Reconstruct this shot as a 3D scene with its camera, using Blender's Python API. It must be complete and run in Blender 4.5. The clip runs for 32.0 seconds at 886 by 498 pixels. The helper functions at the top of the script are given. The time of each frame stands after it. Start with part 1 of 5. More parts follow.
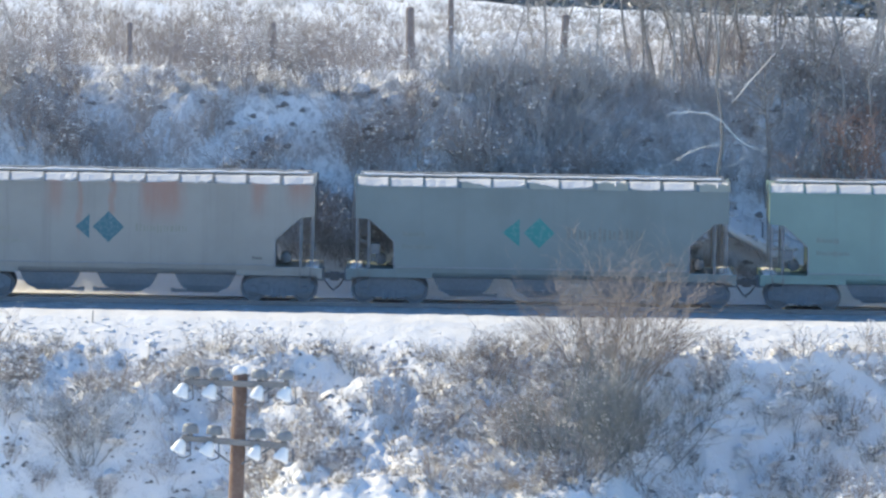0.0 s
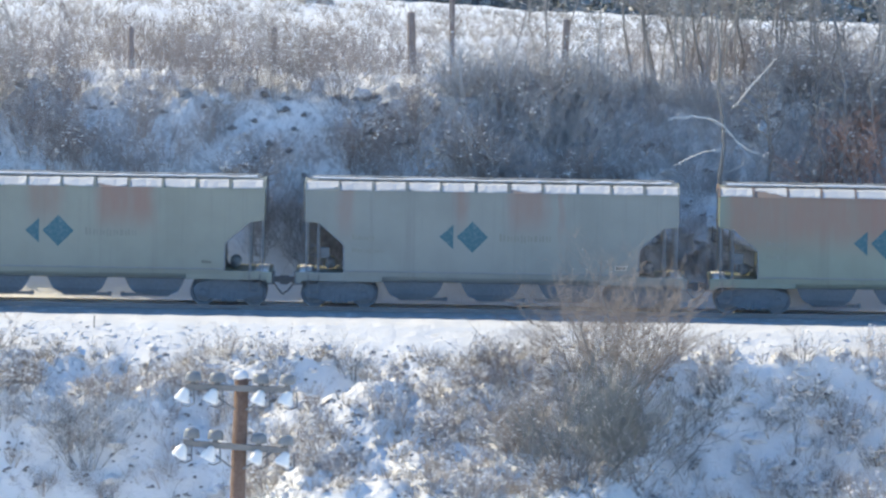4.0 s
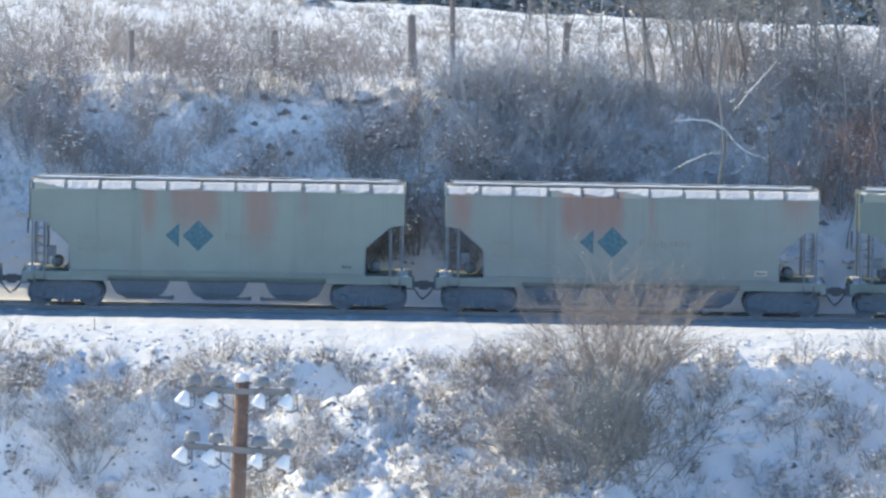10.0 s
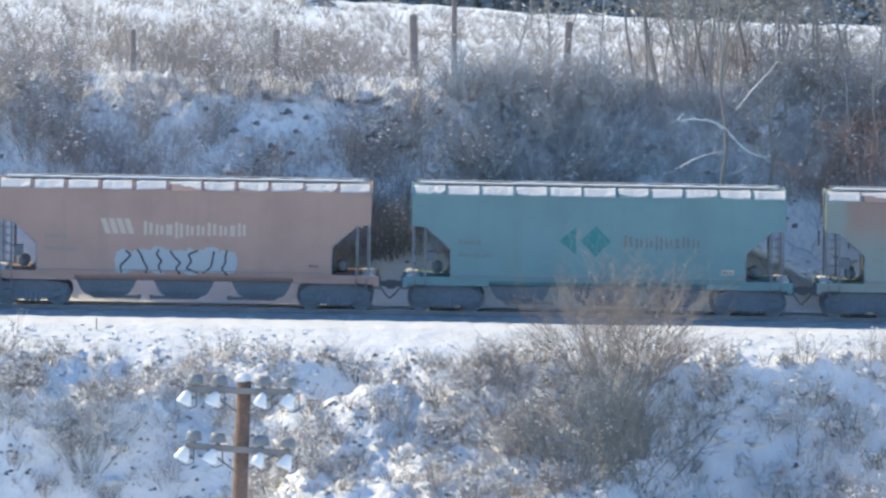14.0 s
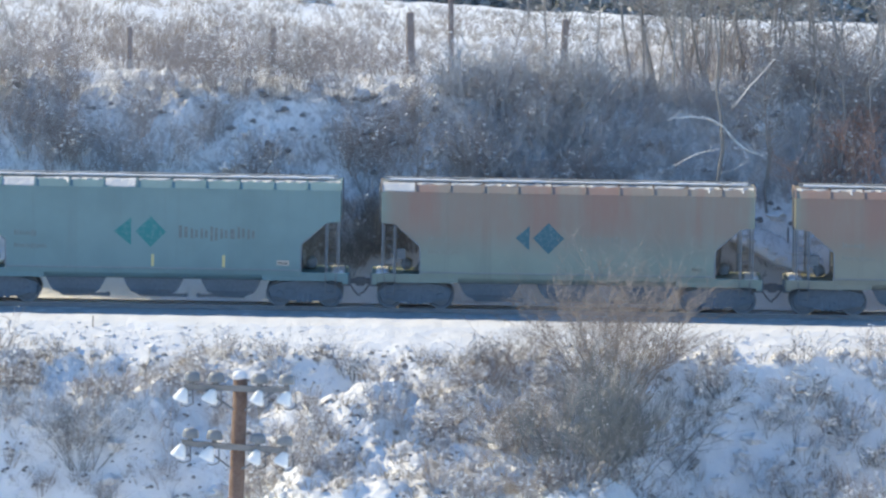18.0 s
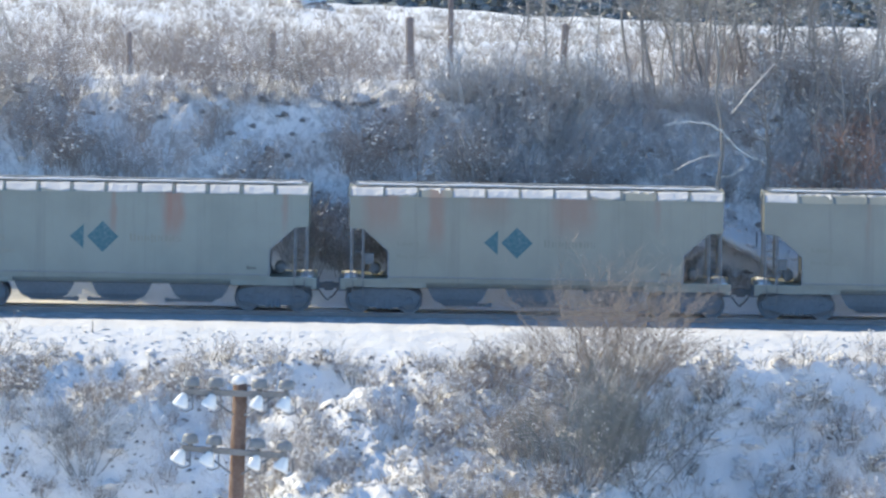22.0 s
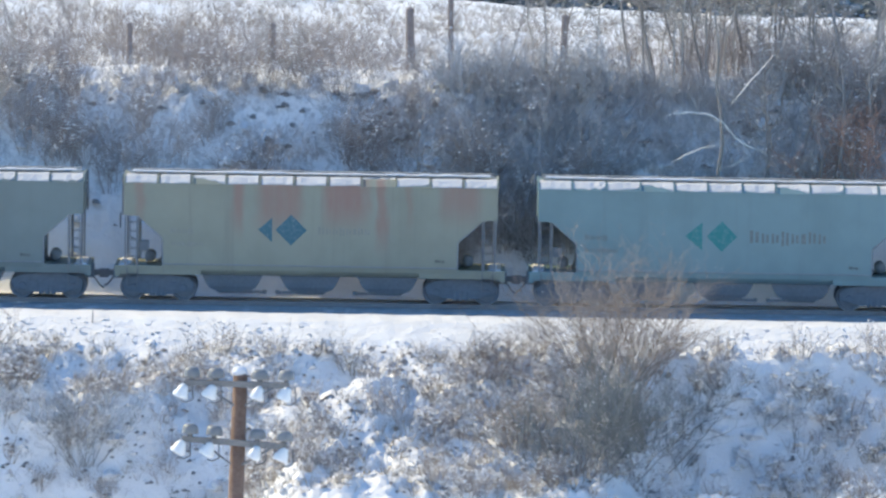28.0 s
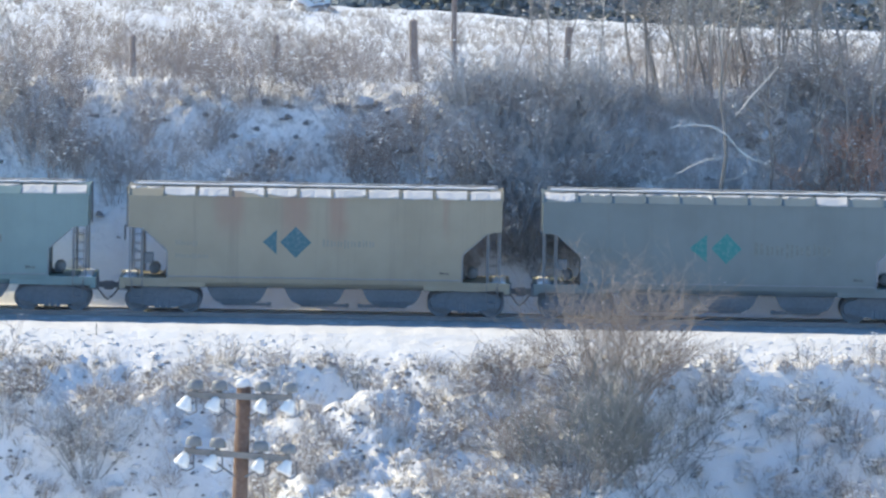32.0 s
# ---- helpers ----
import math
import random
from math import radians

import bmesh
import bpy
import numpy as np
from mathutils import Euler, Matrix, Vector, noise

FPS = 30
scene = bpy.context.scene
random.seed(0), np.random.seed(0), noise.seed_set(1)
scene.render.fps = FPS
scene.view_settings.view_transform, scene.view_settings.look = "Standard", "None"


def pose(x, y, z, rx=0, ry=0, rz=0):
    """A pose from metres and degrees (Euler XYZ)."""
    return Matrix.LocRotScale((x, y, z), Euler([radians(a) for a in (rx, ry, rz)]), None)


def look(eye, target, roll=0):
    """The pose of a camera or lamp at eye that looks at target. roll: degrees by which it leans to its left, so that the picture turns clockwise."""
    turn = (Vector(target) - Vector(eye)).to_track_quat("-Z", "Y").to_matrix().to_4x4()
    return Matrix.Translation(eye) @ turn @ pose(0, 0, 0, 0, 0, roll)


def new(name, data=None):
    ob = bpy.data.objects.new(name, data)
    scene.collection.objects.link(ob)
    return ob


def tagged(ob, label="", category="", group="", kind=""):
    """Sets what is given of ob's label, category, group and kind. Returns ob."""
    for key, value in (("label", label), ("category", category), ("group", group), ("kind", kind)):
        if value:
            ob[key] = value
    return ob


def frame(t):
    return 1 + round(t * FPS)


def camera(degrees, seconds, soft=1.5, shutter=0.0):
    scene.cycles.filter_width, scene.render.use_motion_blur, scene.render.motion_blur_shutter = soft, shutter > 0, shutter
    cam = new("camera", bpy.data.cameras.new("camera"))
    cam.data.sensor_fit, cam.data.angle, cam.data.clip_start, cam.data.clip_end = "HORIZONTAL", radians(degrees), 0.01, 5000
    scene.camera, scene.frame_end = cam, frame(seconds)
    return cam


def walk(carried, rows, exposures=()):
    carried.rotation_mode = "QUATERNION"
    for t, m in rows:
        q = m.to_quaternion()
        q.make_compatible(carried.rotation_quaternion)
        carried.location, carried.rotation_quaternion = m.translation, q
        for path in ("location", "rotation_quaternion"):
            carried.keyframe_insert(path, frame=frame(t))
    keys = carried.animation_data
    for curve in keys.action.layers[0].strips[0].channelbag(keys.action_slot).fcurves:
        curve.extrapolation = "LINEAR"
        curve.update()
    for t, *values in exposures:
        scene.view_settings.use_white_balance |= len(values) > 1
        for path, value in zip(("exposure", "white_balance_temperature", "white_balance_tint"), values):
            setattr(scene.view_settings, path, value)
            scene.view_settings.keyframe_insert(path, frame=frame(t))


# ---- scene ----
EXPO, KELVIN, SKY_STRENGTH, SUN_ENERGY = 0.27, 5340, 0.185, 5.2
GRADE = 0.0165                      # the line falls this much per metre towards +x
AIM = Vector((0.0, -1.5, 2.33))     # the middle of the view, on the near side of the train
DIST, TILT = 300.0, radians(5.0)
EYE = AIM + DIST * Vector((0, -math.cos(TILT), math.sin(TILT)))
SCALE = 49.5

cam = camera(6.044, 32.0, soft=2.5)
# seconds and the small sway of the long lens on its tripod
SWAY = [(0, -4.5, -14.9), (0.5, -3.2, -12.0), (1, -5.0, -15.0), (1.5, -0.1, -10.4), (2, 0.3, -15.0), (2.5, 4.3, -12.3), (3, 6.1, -11.0), (3.5, 0.2, -9.1), (5.5, -4.5, 3.4), (6, -5.9, 6.3), (6.5, 1.4, 6.5), (7, 1.9, 9.5), (7.5, 3.3, 8.0), (8, 6.0, 0.2), (8.5, 7.4, -2.8), (9, 0.0, 0.0), (9.5, 0.4, -1.2), (10, -1.5, -1.3), (10.5, 3.5, -3.2), (11, 4.3, 0.4), (11.5, 0.2, 5.1), (12, -4.4, 4.5), (12.5, -5.9, 8.9), (13, -0.3, 3.4), (13.5, 0.2, 0.1), (14, 1.7, -1.9), (14.5, 0.1, -1.5), (16.5, -4.3, -0.1), (17, -1.9, -8.0), (17.5, -0.2, -6.0), (18, -4.3, -6.3), (18.5, -3.0, 1.2), (19, -4.8, 0.3), (19.5, 2.9, 4.3), (20, -1.1, -0.1), (20.5, -1.3, -2.7), (21, -1.6, 2.8), (21.5, -1.8, 1.9), (22, -4.8, 2.7), (22.5, -3.1, 1.2), (23, -5.7, 1.8), (23.5, -4.3, -2.7), (24, 3.0, -3.3), (24.5, 0.0, -4.8), (25, 7.4, -9.5), (25.5, 6.1, -4.6), (27.5, 7.7, -15.0), (28, -4.6, -13.9), (28.5, 0.1, -15.6), (29, -1.7, -4.9), (29.5, -2.8, 1.7), (30, -4.9, 12.1), (30.5, -3.1, 7.3), (31, 1.6, 6.3), (31.5, 7.8, 10.8), (32, 1.5, 7.8)]
walk(cam, [(t, look(EYE, AIM + Vector((-a / SCALE, 0, b / SCALE)))) for t, a, b in SWAY],
     exposures=[(t, EXPO + e, KELVIN, -2) for t, e in ((0, 0), (14.5, 0), (16.5, -0.1), (17.5, -0.1), (18.2, -0.03), (19, 0), (32, 0))])

# ---- world and sun: low winter sun from behind the train, to the left ----
SUN_EL, SUN_AZ = radians(40), radians(-58.5)
world = bpy.data.worlds.new("winter_sky")
scene.world = world
world.use_nodes = True
sky = world.node_tree.nodes.new("ShaderNodeTexSky")
sky.sky_type, sky.sun_disc = "NISHITA", False
sky.sun_elevation, sky.sun_rotation = SUN_EL, SUN_AZ
sky.altitude, sky.air_density, sky.dust_density, sky.ozone_density = 600, 1.0, 0.4, 2.6
back = world.node_tree.nodes["Background"]
back.inputs[1].default_value = SKY_STRENGTH
world.node_tree.links.new(sky.outputs[0], back.inputs[0])
to_sun = Vector((math.sin(SUN_AZ) * math.cos(SUN_EL), math.cos(SUN_AZ) * math.cos(SUN_EL), math.sin(SUN_EL)))
sun = new("sun", bpy.data.lights.new("sun", "SUN"))
sun.data.energy, sun.data.angle, sun.data.color = SUN_ENERGY, radians(0.53), (0.95, 0.665, 0.35)
sun.matrix_world = look(to_sun * 500, (0, 0, 0))

# ---- materials ----
class Net:
    """A short hand for node trees."""

    def __init__(self, name, rough=0.6, metal=0.0):
        self.mat = bpy.data.materials.new(name)
        self.mat.use_nodes = True
        self.tree = self.mat.node_tree
        self.bsdf = self.tree.nodes["Principled BSDF"]
        self.bsdf.inputs["Roughness"].default_value = rough
        self.bsdf.inputs["Metallic"].default_value = metal

    def put(self, socket, value):
        if isinstance(value, bpy.types.NodeSocket):
            self.tree.links.new(value, socket)
        elif isinstance(value, tuple) and len(value) == 3 and socket.type == "RGBA":
            socket.default_value = (*value, 1)
        else:
            socket.default_value = value

    def space(self, kind="Object", scale=(1, 1, 1)):
        if kind == "World":
            src = self.tree.nodes.new("ShaderNodeNewGeometry").outputs["Position"]
        else:
            src = self.tree.nodes.new("ShaderNodeTexCoord").outputs[kind]
        m = self.tree.nodes.new("ShaderNodeMapping")
        m.inputs["Scale"].default_value = scale
        self.tree.links.new(src, m.inputs["Vector"])
        return m.outputs[0]

    def noise(self, where, scale=1.0, detail=4.0, rough=0.55):
        n = self.tree.nodes.new("ShaderNodeTexNoise")
        self.put(n.inputs["Vector"], where)
        n.inputs["Scale"].default_value, n.inputs["Detail"].default_value, n.inputs["Roughness"].default_value = scale, detail, rough
        return n.outputs[0]

    def ramp(self, value, a, b, lo=0.0, hi=1.0):
        n = self.tree.nodes.new("ShaderNodeMapRange")
        n.interpolation_type = "SMOOTHSTEP"
        for i, v in enumerate((value, a, b, lo, hi)):
            self.put(n.inputs[i], v)
        return n.outputs[0]

    def math(self, op, a, b=0.0):
        n = self.tree.nodes.new("ShaderNodeMath")
        n.operation = op
        self.put(n.inputs[0], a), self.put(n.inputs[1], b)
        return n.outputs[0]

    def mix(self, fac, a, b):
        n = self.tree.nodes.new("ShaderNodeMix")
        n.data_type = "RGBA"
        self.put(n.inputs[0], fac), self.put(n.inputs[6], a), self.put(n.inputs[7], b)
        return n.outputs[2]

    def axis(self, where, i):
        n = self.tree.nodes.new("ShaderNodeSeparateXYZ")
        self.tree.links.new(where, n.inputs[0])
        return n.outputs[i]

    def colour(self, value):
        self.put(self.bsdf.inputs["Base Color"], value)
        return self

    def relief(self, height, strength=0.4, distance=0.02):
        n = self.tree.nodes.new("ShaderNodeBump")
        n.inputs["Strength"].default_value, n.inputs["Distance"].default_value = strength, distance
        self.tree.links.new(height, n.inputs["Height"])
        self.tree.links.new(n.outputs[0], self.bsdf.inputs["Normal"])
        return self


def plain(name, a, b, rough=0.7, metal=0.0, scale=6.0, bump=0.3, distance=0.01, island=0.0):
    """Two tones mixed by noise at two scales, with fine relief."""
    n = Net(name, rough, metal)
    p = n.space("Object")
    f = n.math("ADD", n.math("MULTIPLY", n.noise(p, scale * 0.25, 3), 0.5), n.math("MULTIPLY", n.noise(p, scale * 2, 5), 0.5))
    col = n.mix(n.ramp(f, 0.35, 0.65), a, b)
    if island:
        r = n.tree.nodes.new("ShaderNodeObjectInfo").outputs["Random"]
        g = n.tree.nodes.new("ShaderNodeNewGeometry").outputs["Random Per Island"]
        k = n.math("ADD", n.math("MULTIPLY", r, 0.5), n.math("MULTIPLY", g, 0.5))
        dark = tuple(c * (1 - island) for c in a)
        col = n.mix(k, col, dark)
    n.colour(col)
    if bump:
        n.relief(n.noise(p, scale * 4, 5), bump, distance)
    return n.mat


def snow_material(name, soil=0.0, clean=1.0):
    n = Net(name, 0.55)
    w = n.space("World")
    big, fine = n.noise(w, 0.6, 4), n.noise(w, 7.0, 6, 0.65)
    # clean only scales the colour; below 1 it dims the roof snow
    col = n.mix(n.ramp(big, 0.35, 0.7), tuple(clean * c for c in (0.86, 0.86, 0.87)), tuple(clean * c for c in (0.79, 0.79, 0.80)))
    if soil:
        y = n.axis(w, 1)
        open_ground = n.math("ADD", n.ramp(y, 3.6, 4.8), n.ramp(y, 0.6, 0.9, 1, 0))     # none behind the line, to brighten the shaded snow there
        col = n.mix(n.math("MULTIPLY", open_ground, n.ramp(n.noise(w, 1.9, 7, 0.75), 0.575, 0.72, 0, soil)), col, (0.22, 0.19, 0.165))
        # grey noise blotches darken the snow of the steep bank
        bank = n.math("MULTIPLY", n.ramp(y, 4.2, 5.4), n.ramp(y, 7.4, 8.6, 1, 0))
        blotches = n.ramp(n.noise(w, 2.6, 7, 0.75), 0.46, 0.62, 0, 0.72)
        col = n.mix(n.math("MULTIPLY", bank, blotches), col, (0.38, 0.375, 0.38))
    n.colour(col)
    n.relief(n.math("ADD", n.math("MULTIPLY", n.noise(w, 1.6, 5, 0.6), 0.7), n.math("MULTIPLY", fine, 0.3)), 0.9, 0.15)
    return n.mat


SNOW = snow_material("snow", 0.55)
SNOW_CLEAN = snow_material("fresh_snow")
# roof snow, dimmed in colour as on panels tilted from the sun
ROOF_SNOW = snow_material("dimmed_roof_snow", 0.0, 0.72)
# bark and twig colours are lifted, with haze put into them
BARK = plain("hazed_grey_bark", (0.36, 0.34, 0.32), (0.48, 0.46, 0.44), 0.9, 0, 5, 0.5, 0.01, 0.35)
BARK_PALE = plain("pale_aspen_bark", (0.56, 0.54, 0.50), (0.38, 0.35, 0.32), 0.85, 0, 4, 0.4, 0.01, 0.25)
TWIG = plain("hazed_bare_twig", (0.45, 0.405, 0.385), (0.56, 0.515, 0.495), 0.9, 0, 3, 0, 0, 0.4)
TWIG_DARK = plain("grey_brown_twig", (0.32, 0.325, 0.33), (0.43, 0.43, 0.43), 0.9, 0, 3, 0, 0, 0.35)
# twigs darkened and cooled: shade and haze inside the bushes, as colour
SHADED_TWIG = plain("shaded_grey_twig", (0.20, 0.22, 0.23), (0.29, 0.305, 0.31), 0.9, 0, 3, 0, 0, 0.3)
# brush colour, paled to stand in for haze and offset its own shade
HAZED_TWIG = plain("hazed_brush_twig", (0.56, 0.575, 0.60), (0.68, 0.69, 0.71), 0.9, 0, 3, 0, 0, 0.25)
TWIG_TAN = plain("tan_twig", (0.42, 0.36, 0.31), (0.54, 0.47, 0.42), 0.9, 0, 3, 0, 0, 0.3)
PALE_LIMB = plain("bleached_snowy_limb", (0.66, 0.64, 0.60), (0.78, 0.77, 0.75), 0.8, 0, 6, 0.3)
TWIG_RUST = plain("rust_brown_leaf", (0.62, 0.41, 0.31), (0.68, 0.48, 0.39), 0.9, 0, 3, 0, 0, 0.2)
STRAW = plain("dry_grass", (0.44, 0.38, 0.30), (0.56, 0.50, 0.42), 0.9, 0, 3, 0, 0, 0.4)
# far needles paled towards blue: the distance haze is in the colour
NEEDLES = plain("hazed_conifer_needles", (0.26, 0.305, 0.335), (0.33, 0.375, 0.405), 0.9, 0, 3, 0, 0, 0.4)
POLE_WOOD = plain("creosoted_pole_wood", (0.15, 0.095, 0.07), (0.22, 0.155, 0.12), 0.85, 0, 9, 0.5)
POST_WOOD = plain("weathered_post_wood", (0.22, 0.18, 0.17), (0.31, 0.27, 0.25), 0.9, 0, 9, 0.5)
ARM_WOOD = plain("grey_arm_wood", (0.21, 0.205, 0.20), (0.27, 0.26, 0.25), 0.85, 0, 9, 0.4)
GLASS_BELL = plain("white_porcelain", (0.90, 0.90, 0.88), (0.84, 0.84, 0.82), 0.12, 0, 3, 0)
DARK_BELL = plain("dull_grey_porcelain", (0.20, 0.21, 0.22), (0.26, 0.265, 0.27), 0.4, 0, 5, 0)
# haze over the running gear is put into these lifted, bluish colours
IRON = plain("hazed_rusty_iron", (0.16, 0.17, 0.185), (0.22, 0.22, 0.225), 0.8, 0.0, 6, 0.3)
TRUCK = plain("hazed_cast_steel", (0.14, 0.168, 0.20), (0.18, 0.207, 0.24), 0.85, 0.0, 4, 0.4)
WHEEL = plain("dull_wheel_steel", (0.19, 0.215, 0.245), (0.24, 0.265, 0.295), 0.8, 0.0, 5, 0.2)
UNDER = plain("hazed_underframe", (0.20, 0.225, 0.255), (0.26, 0.285, 0.31), 0.85, 0, 3, 0.3)
EARTH = plain("frosted_earth_and_leaves", (0.21, 0.205, 0.205), (0.32, 0.305, 0.30), 0.95, 0, 8, 0.5)
FRAME = plain("faded_frame_paint", (0.23, 0.24, 0.25), (0.31, 0.32, 0.33), 0.85, 0, 3, 0.3)
GALV = plain("galvanised_grating", (0.30, 0.31, 0.32), (0.40, 0.41, 0.42), 0.6, 0.4, 8, 0.3)
# rail sides and ties are lightened for haze as well
RAIL_STEEL = plain("rail_steel", (0.25, 0.255, 0.265), (0.31, 0.31, 0.315), 0.7, 0.0, 4, 0.2)
RAIL_TOP = plain("polished_rail_head", (0.40, 0.40, 0.41), (0.5, 0.5, 0.5), 0.3, 0.9, 4, 0.1)
TIE_WOOD = plain("dark_tie_wood", (0.25, 0.25, 0.255), (0.33, 0.325, 0.325), 0.9, 0, 6, 0.5)
INK = {}


def ink(name, rgb):
    """Flat sign paint, lightly worn."""
    if name not in INK:
        n = Net(name, 0.6)
        p = n.space("Object")
        n.colour(n.mix(n.ramp(n.noise(p, 9, 6, 0.7), 0.45, 0.8), rgb, tuple(0.6 * c + 0.18 for c in rgb)))
        INK[name] = n.mat
    return INK[name]


def car_paint(name, rgb, stains, rust=(0.34, 0.15, 0.085), grime=0.5):
    """Paint of a hopper car: dulled, with thin runs of dirt and, where given, patches of rust (from x, to x, lowest z, amount)."""
    n = Net(name, 0.55)
    p = n.space("Object")
    x, z = n.axis(p, 0), n.axis(p, 2)
    col = n.mix(n.ramp(n.noise(p, 0.5, 4), 0.35, 0.7), rgb, tuple(c * 0.86 for c in rgb))
    runs = n.noise(n.space("Object", (3.2, 1, 0.12)), 1.0, 6, 0.65)
    col = n.mix(n.ramp(runs, 0.52, 0.72, 0, grime), col, tuple(0.55 * c + 0.05 for c in rgb))
    wob = n.math("ADD", x, n.math("MULTIPLY", n.math("SUBTRACT", n.noise(n.space("Object", (2, 1, 0.8)), 1, 4), 0.5), 0.55))
    mottle = n.ramp(n.noise(n.space("Object", (2.2, 1, 0.35)), 1.3, 6, 0.7), 0.22, 0.62, 0.55, 1)
    for a, b, low, amount in stains:
        soft = min(0.26, 0.38 * (b - a))
        side = n.math("MULTIPLY", n.ramp(wob, a - soft, a + soft), n.ramp(wob, b - soft, b + soft, 1, 0))
        fade = n.ramp(z, low - 0.5, low + 0.9)
        col = n.mix(n.math("MULTIPLY", n.math("MULTIPLY", side, fade), n.math("MULTIPLY", mottle, amount)), col, rust)
    specks = n.ramp(n.noise(p, 6.0, 6, 0.75), 0.66, 0.74, 0, 0.5)
    col = n.mix(specks, col, tuple(0.5 * c for c in rgb))
    n.colour(col)
    n.relief(n.noise(p, 2.0, 4), 0.12, 0.02)
    return n.mat


# ---- mesh helpers ----
def part(name, bm, material, parent, label="", smooth=False):
    """Links a bmesh, or a mesh, as one mesh object under a thing or part."""
    if isinstance(bm, bmesh.types.BMesh):
        me = bpy.data.meshes.new(name)
        bmesh.ops.recalc_face_normals(bm, faces=bm.faces)
        bm.to_mesh(me)
        bm.free()
        me.materials.append(material)
        if smooth:
            me.polygons.foreach_set("use_smooth", [True] * len(me.polygons))
    else:
        me = bm
    ob = new(name, me)
    if material and me.materials[0] != material:
        ob.material_slots[0].link = "OBJECT"
        ob.material_slots[0].material = material
    if parent:
        ob.parent = parent
    if label:
        ob["label"] = label
    return ob


def box(bm, x0, x1, y0, y1, z0, z1, bevel=0.0):
    r = bmesh.ops.create_cube(bm, size=1)
    vs = r["verts"]
    for v in vs:
        v.co = Vector(((x0 + x1) / 2 + v.co.x * (x1 - x0), (y0 + y1) / 2 + v.co.y * (y1 - y0), (z0 + z1) / 2 + v.co.z * (z1 - z0)))
    if bevel:
        es = list({e for v in vs for e in v.link_edges})
        bmesh.ops.bevel(bm, geom=es, offset=bevel, segments=2, profile=0.7, affect="EDGES")
    return bm


def prism(bm, outline, y0, y1, bevel=0.0):
    """An outline of (x, z) points drawn out along y."""
    a = [bm.verts.new((x, y0, z)) for x, z in outline]
    b = [bm.verts.new((x, y1, z)) for x, z in outline]
    bm.faces.new(a)
    bm.faces.new(b[::-1])
    k = len(a)
    for i in range(k):
        bm.faces.new((a[i], b[i], b[(i + 1) % k], a[(i + 1) % k]))
    if bevel:
        es = [e for e in bm.edges if any(v in e.verts for v in a + b)]
        bmesh.ops.bevel(bm, geom=es, offset=bevel, segments=2, profile=0.7, affect="EDGES")
    return bm


def loft(bm, rings, cap=True):
    """Closed rings of points, joined one to the next."""
    rows = [[bm.verts.new(p) for p in ring] for ring in rings]
    k = len(rows[0])
    for a, b in zip(rows, rows[1:]):
        for i in range(k):
            bm.faces.new((a[i], a[(i + 1) % k], b[(i + 1) % k], b[i]))
    if cap:
        bm.faces.new(rows[0])
        bm.faces.new(rows[-1][::-1])
    return bm


def spin(bm, profile, axis="z", at=(0, 0, 0), steps=16):
    """A profile of (radius, height) turned round an axis."""
    rings = []
    for r, h in profile:
        ring = []
        for i in range(steps):
            a = 2 * math.pi * i / steps
            c, s = r * math.cos(a), r * math.sin(a)
            p = {"z": (c, s, h), "y": (c, h, s), "x": (h, c, s)}[axis]
            ring.append(Vector(p) + Vector(at))
        rings.append(ring)
    return loft(bm, rings)


def rod(bm, a, b, r=0.02, steps=6):
    a, b = Vector(a), Vector(b)
    d = (b - a).normalized()
    u = d.orthogonal().normalized()
    v = d.cross(u)
    rings = [[p + r * (math.cos(2 * math.pi * i / steps) * u + math.sin(2 * math.pi * i / steps) * v) for i in range(steps)] for p in (a, b)]
    return loft(bm, rings)


class Soup:
    """Vertices and faces gathered in lists, for plants."""

    def __init__(self):
        self.v, self.f = [], []

    def tube(self, pts, radii, sides=3):
        base = len(self.v)
        for i, p in enumerate(pts):
            q = pts[min(i + 1, len(pts) - 1)] - pts[max(i - 1, 0)]
            u = q.orthogonal().normalized()
            w = q.normalized().cross(u)
            for k in range(sides):
                a = 2 * math.pi * k / sides
                self.v.append(tuple(p + radii[i] * (math.cos(a) * u + math.sin(a) * w)))
        for i in range(len(pts) - 1):
            for k in range(sides):
                a, b = base + i * sides + k, base + i * sides + (k + 1) % sides
                self.f.append((a, b, b + sides, a + sides))
        self.f.append(tuple(base + (len(pts) - 1) * sides + k for k in range(sides)))

    def blob(self, c, rx, rz, rng, sides=5):
        """A small lump: two rings and a cap, uneven."""
        base = len(self.v)
        rings = ((0.7, -0.35), (1.0, 0.1), (0.6, 0.75))
        for s, h in rings:
            for k in range(sides):
                a = 2 * math.pi * k / sides
                g = rng.uniform(0.7, 1.25)
                self.v.append((c[0] + rx * s * g * math.cos(a), c[1] + rx * s * g * math.sin(a), c[2] + rz * h * rng.uniform(0.8, 1.2)))
        self.v.append((c[0], c[1], c[2] + rz))
        self.f.append(tuple(base + k for k in reversed(range(sides))))
        for i in range(2):
            for k in range(sides):
                a, b = base + i * sides + k, base + i * sides + (k + 1) % sides
                self.f.append((a, b, b + sides, a + sides))
        for k in range(sides):
            self.f.append((base + 2 * sides + k, base + 2 * sides + (k + 1) % sides, base + 3 * sides))

    def mesh(self, name, material, smooth=False):
        me = bpy.data.meshes.new(name)
        me.from_pydata(self.v, [], self.f)
        me.materials.append(material)
        if smooth:
            me.polygons.foreach_set("use_smooth", [True] * len(me.polygons))
        return me


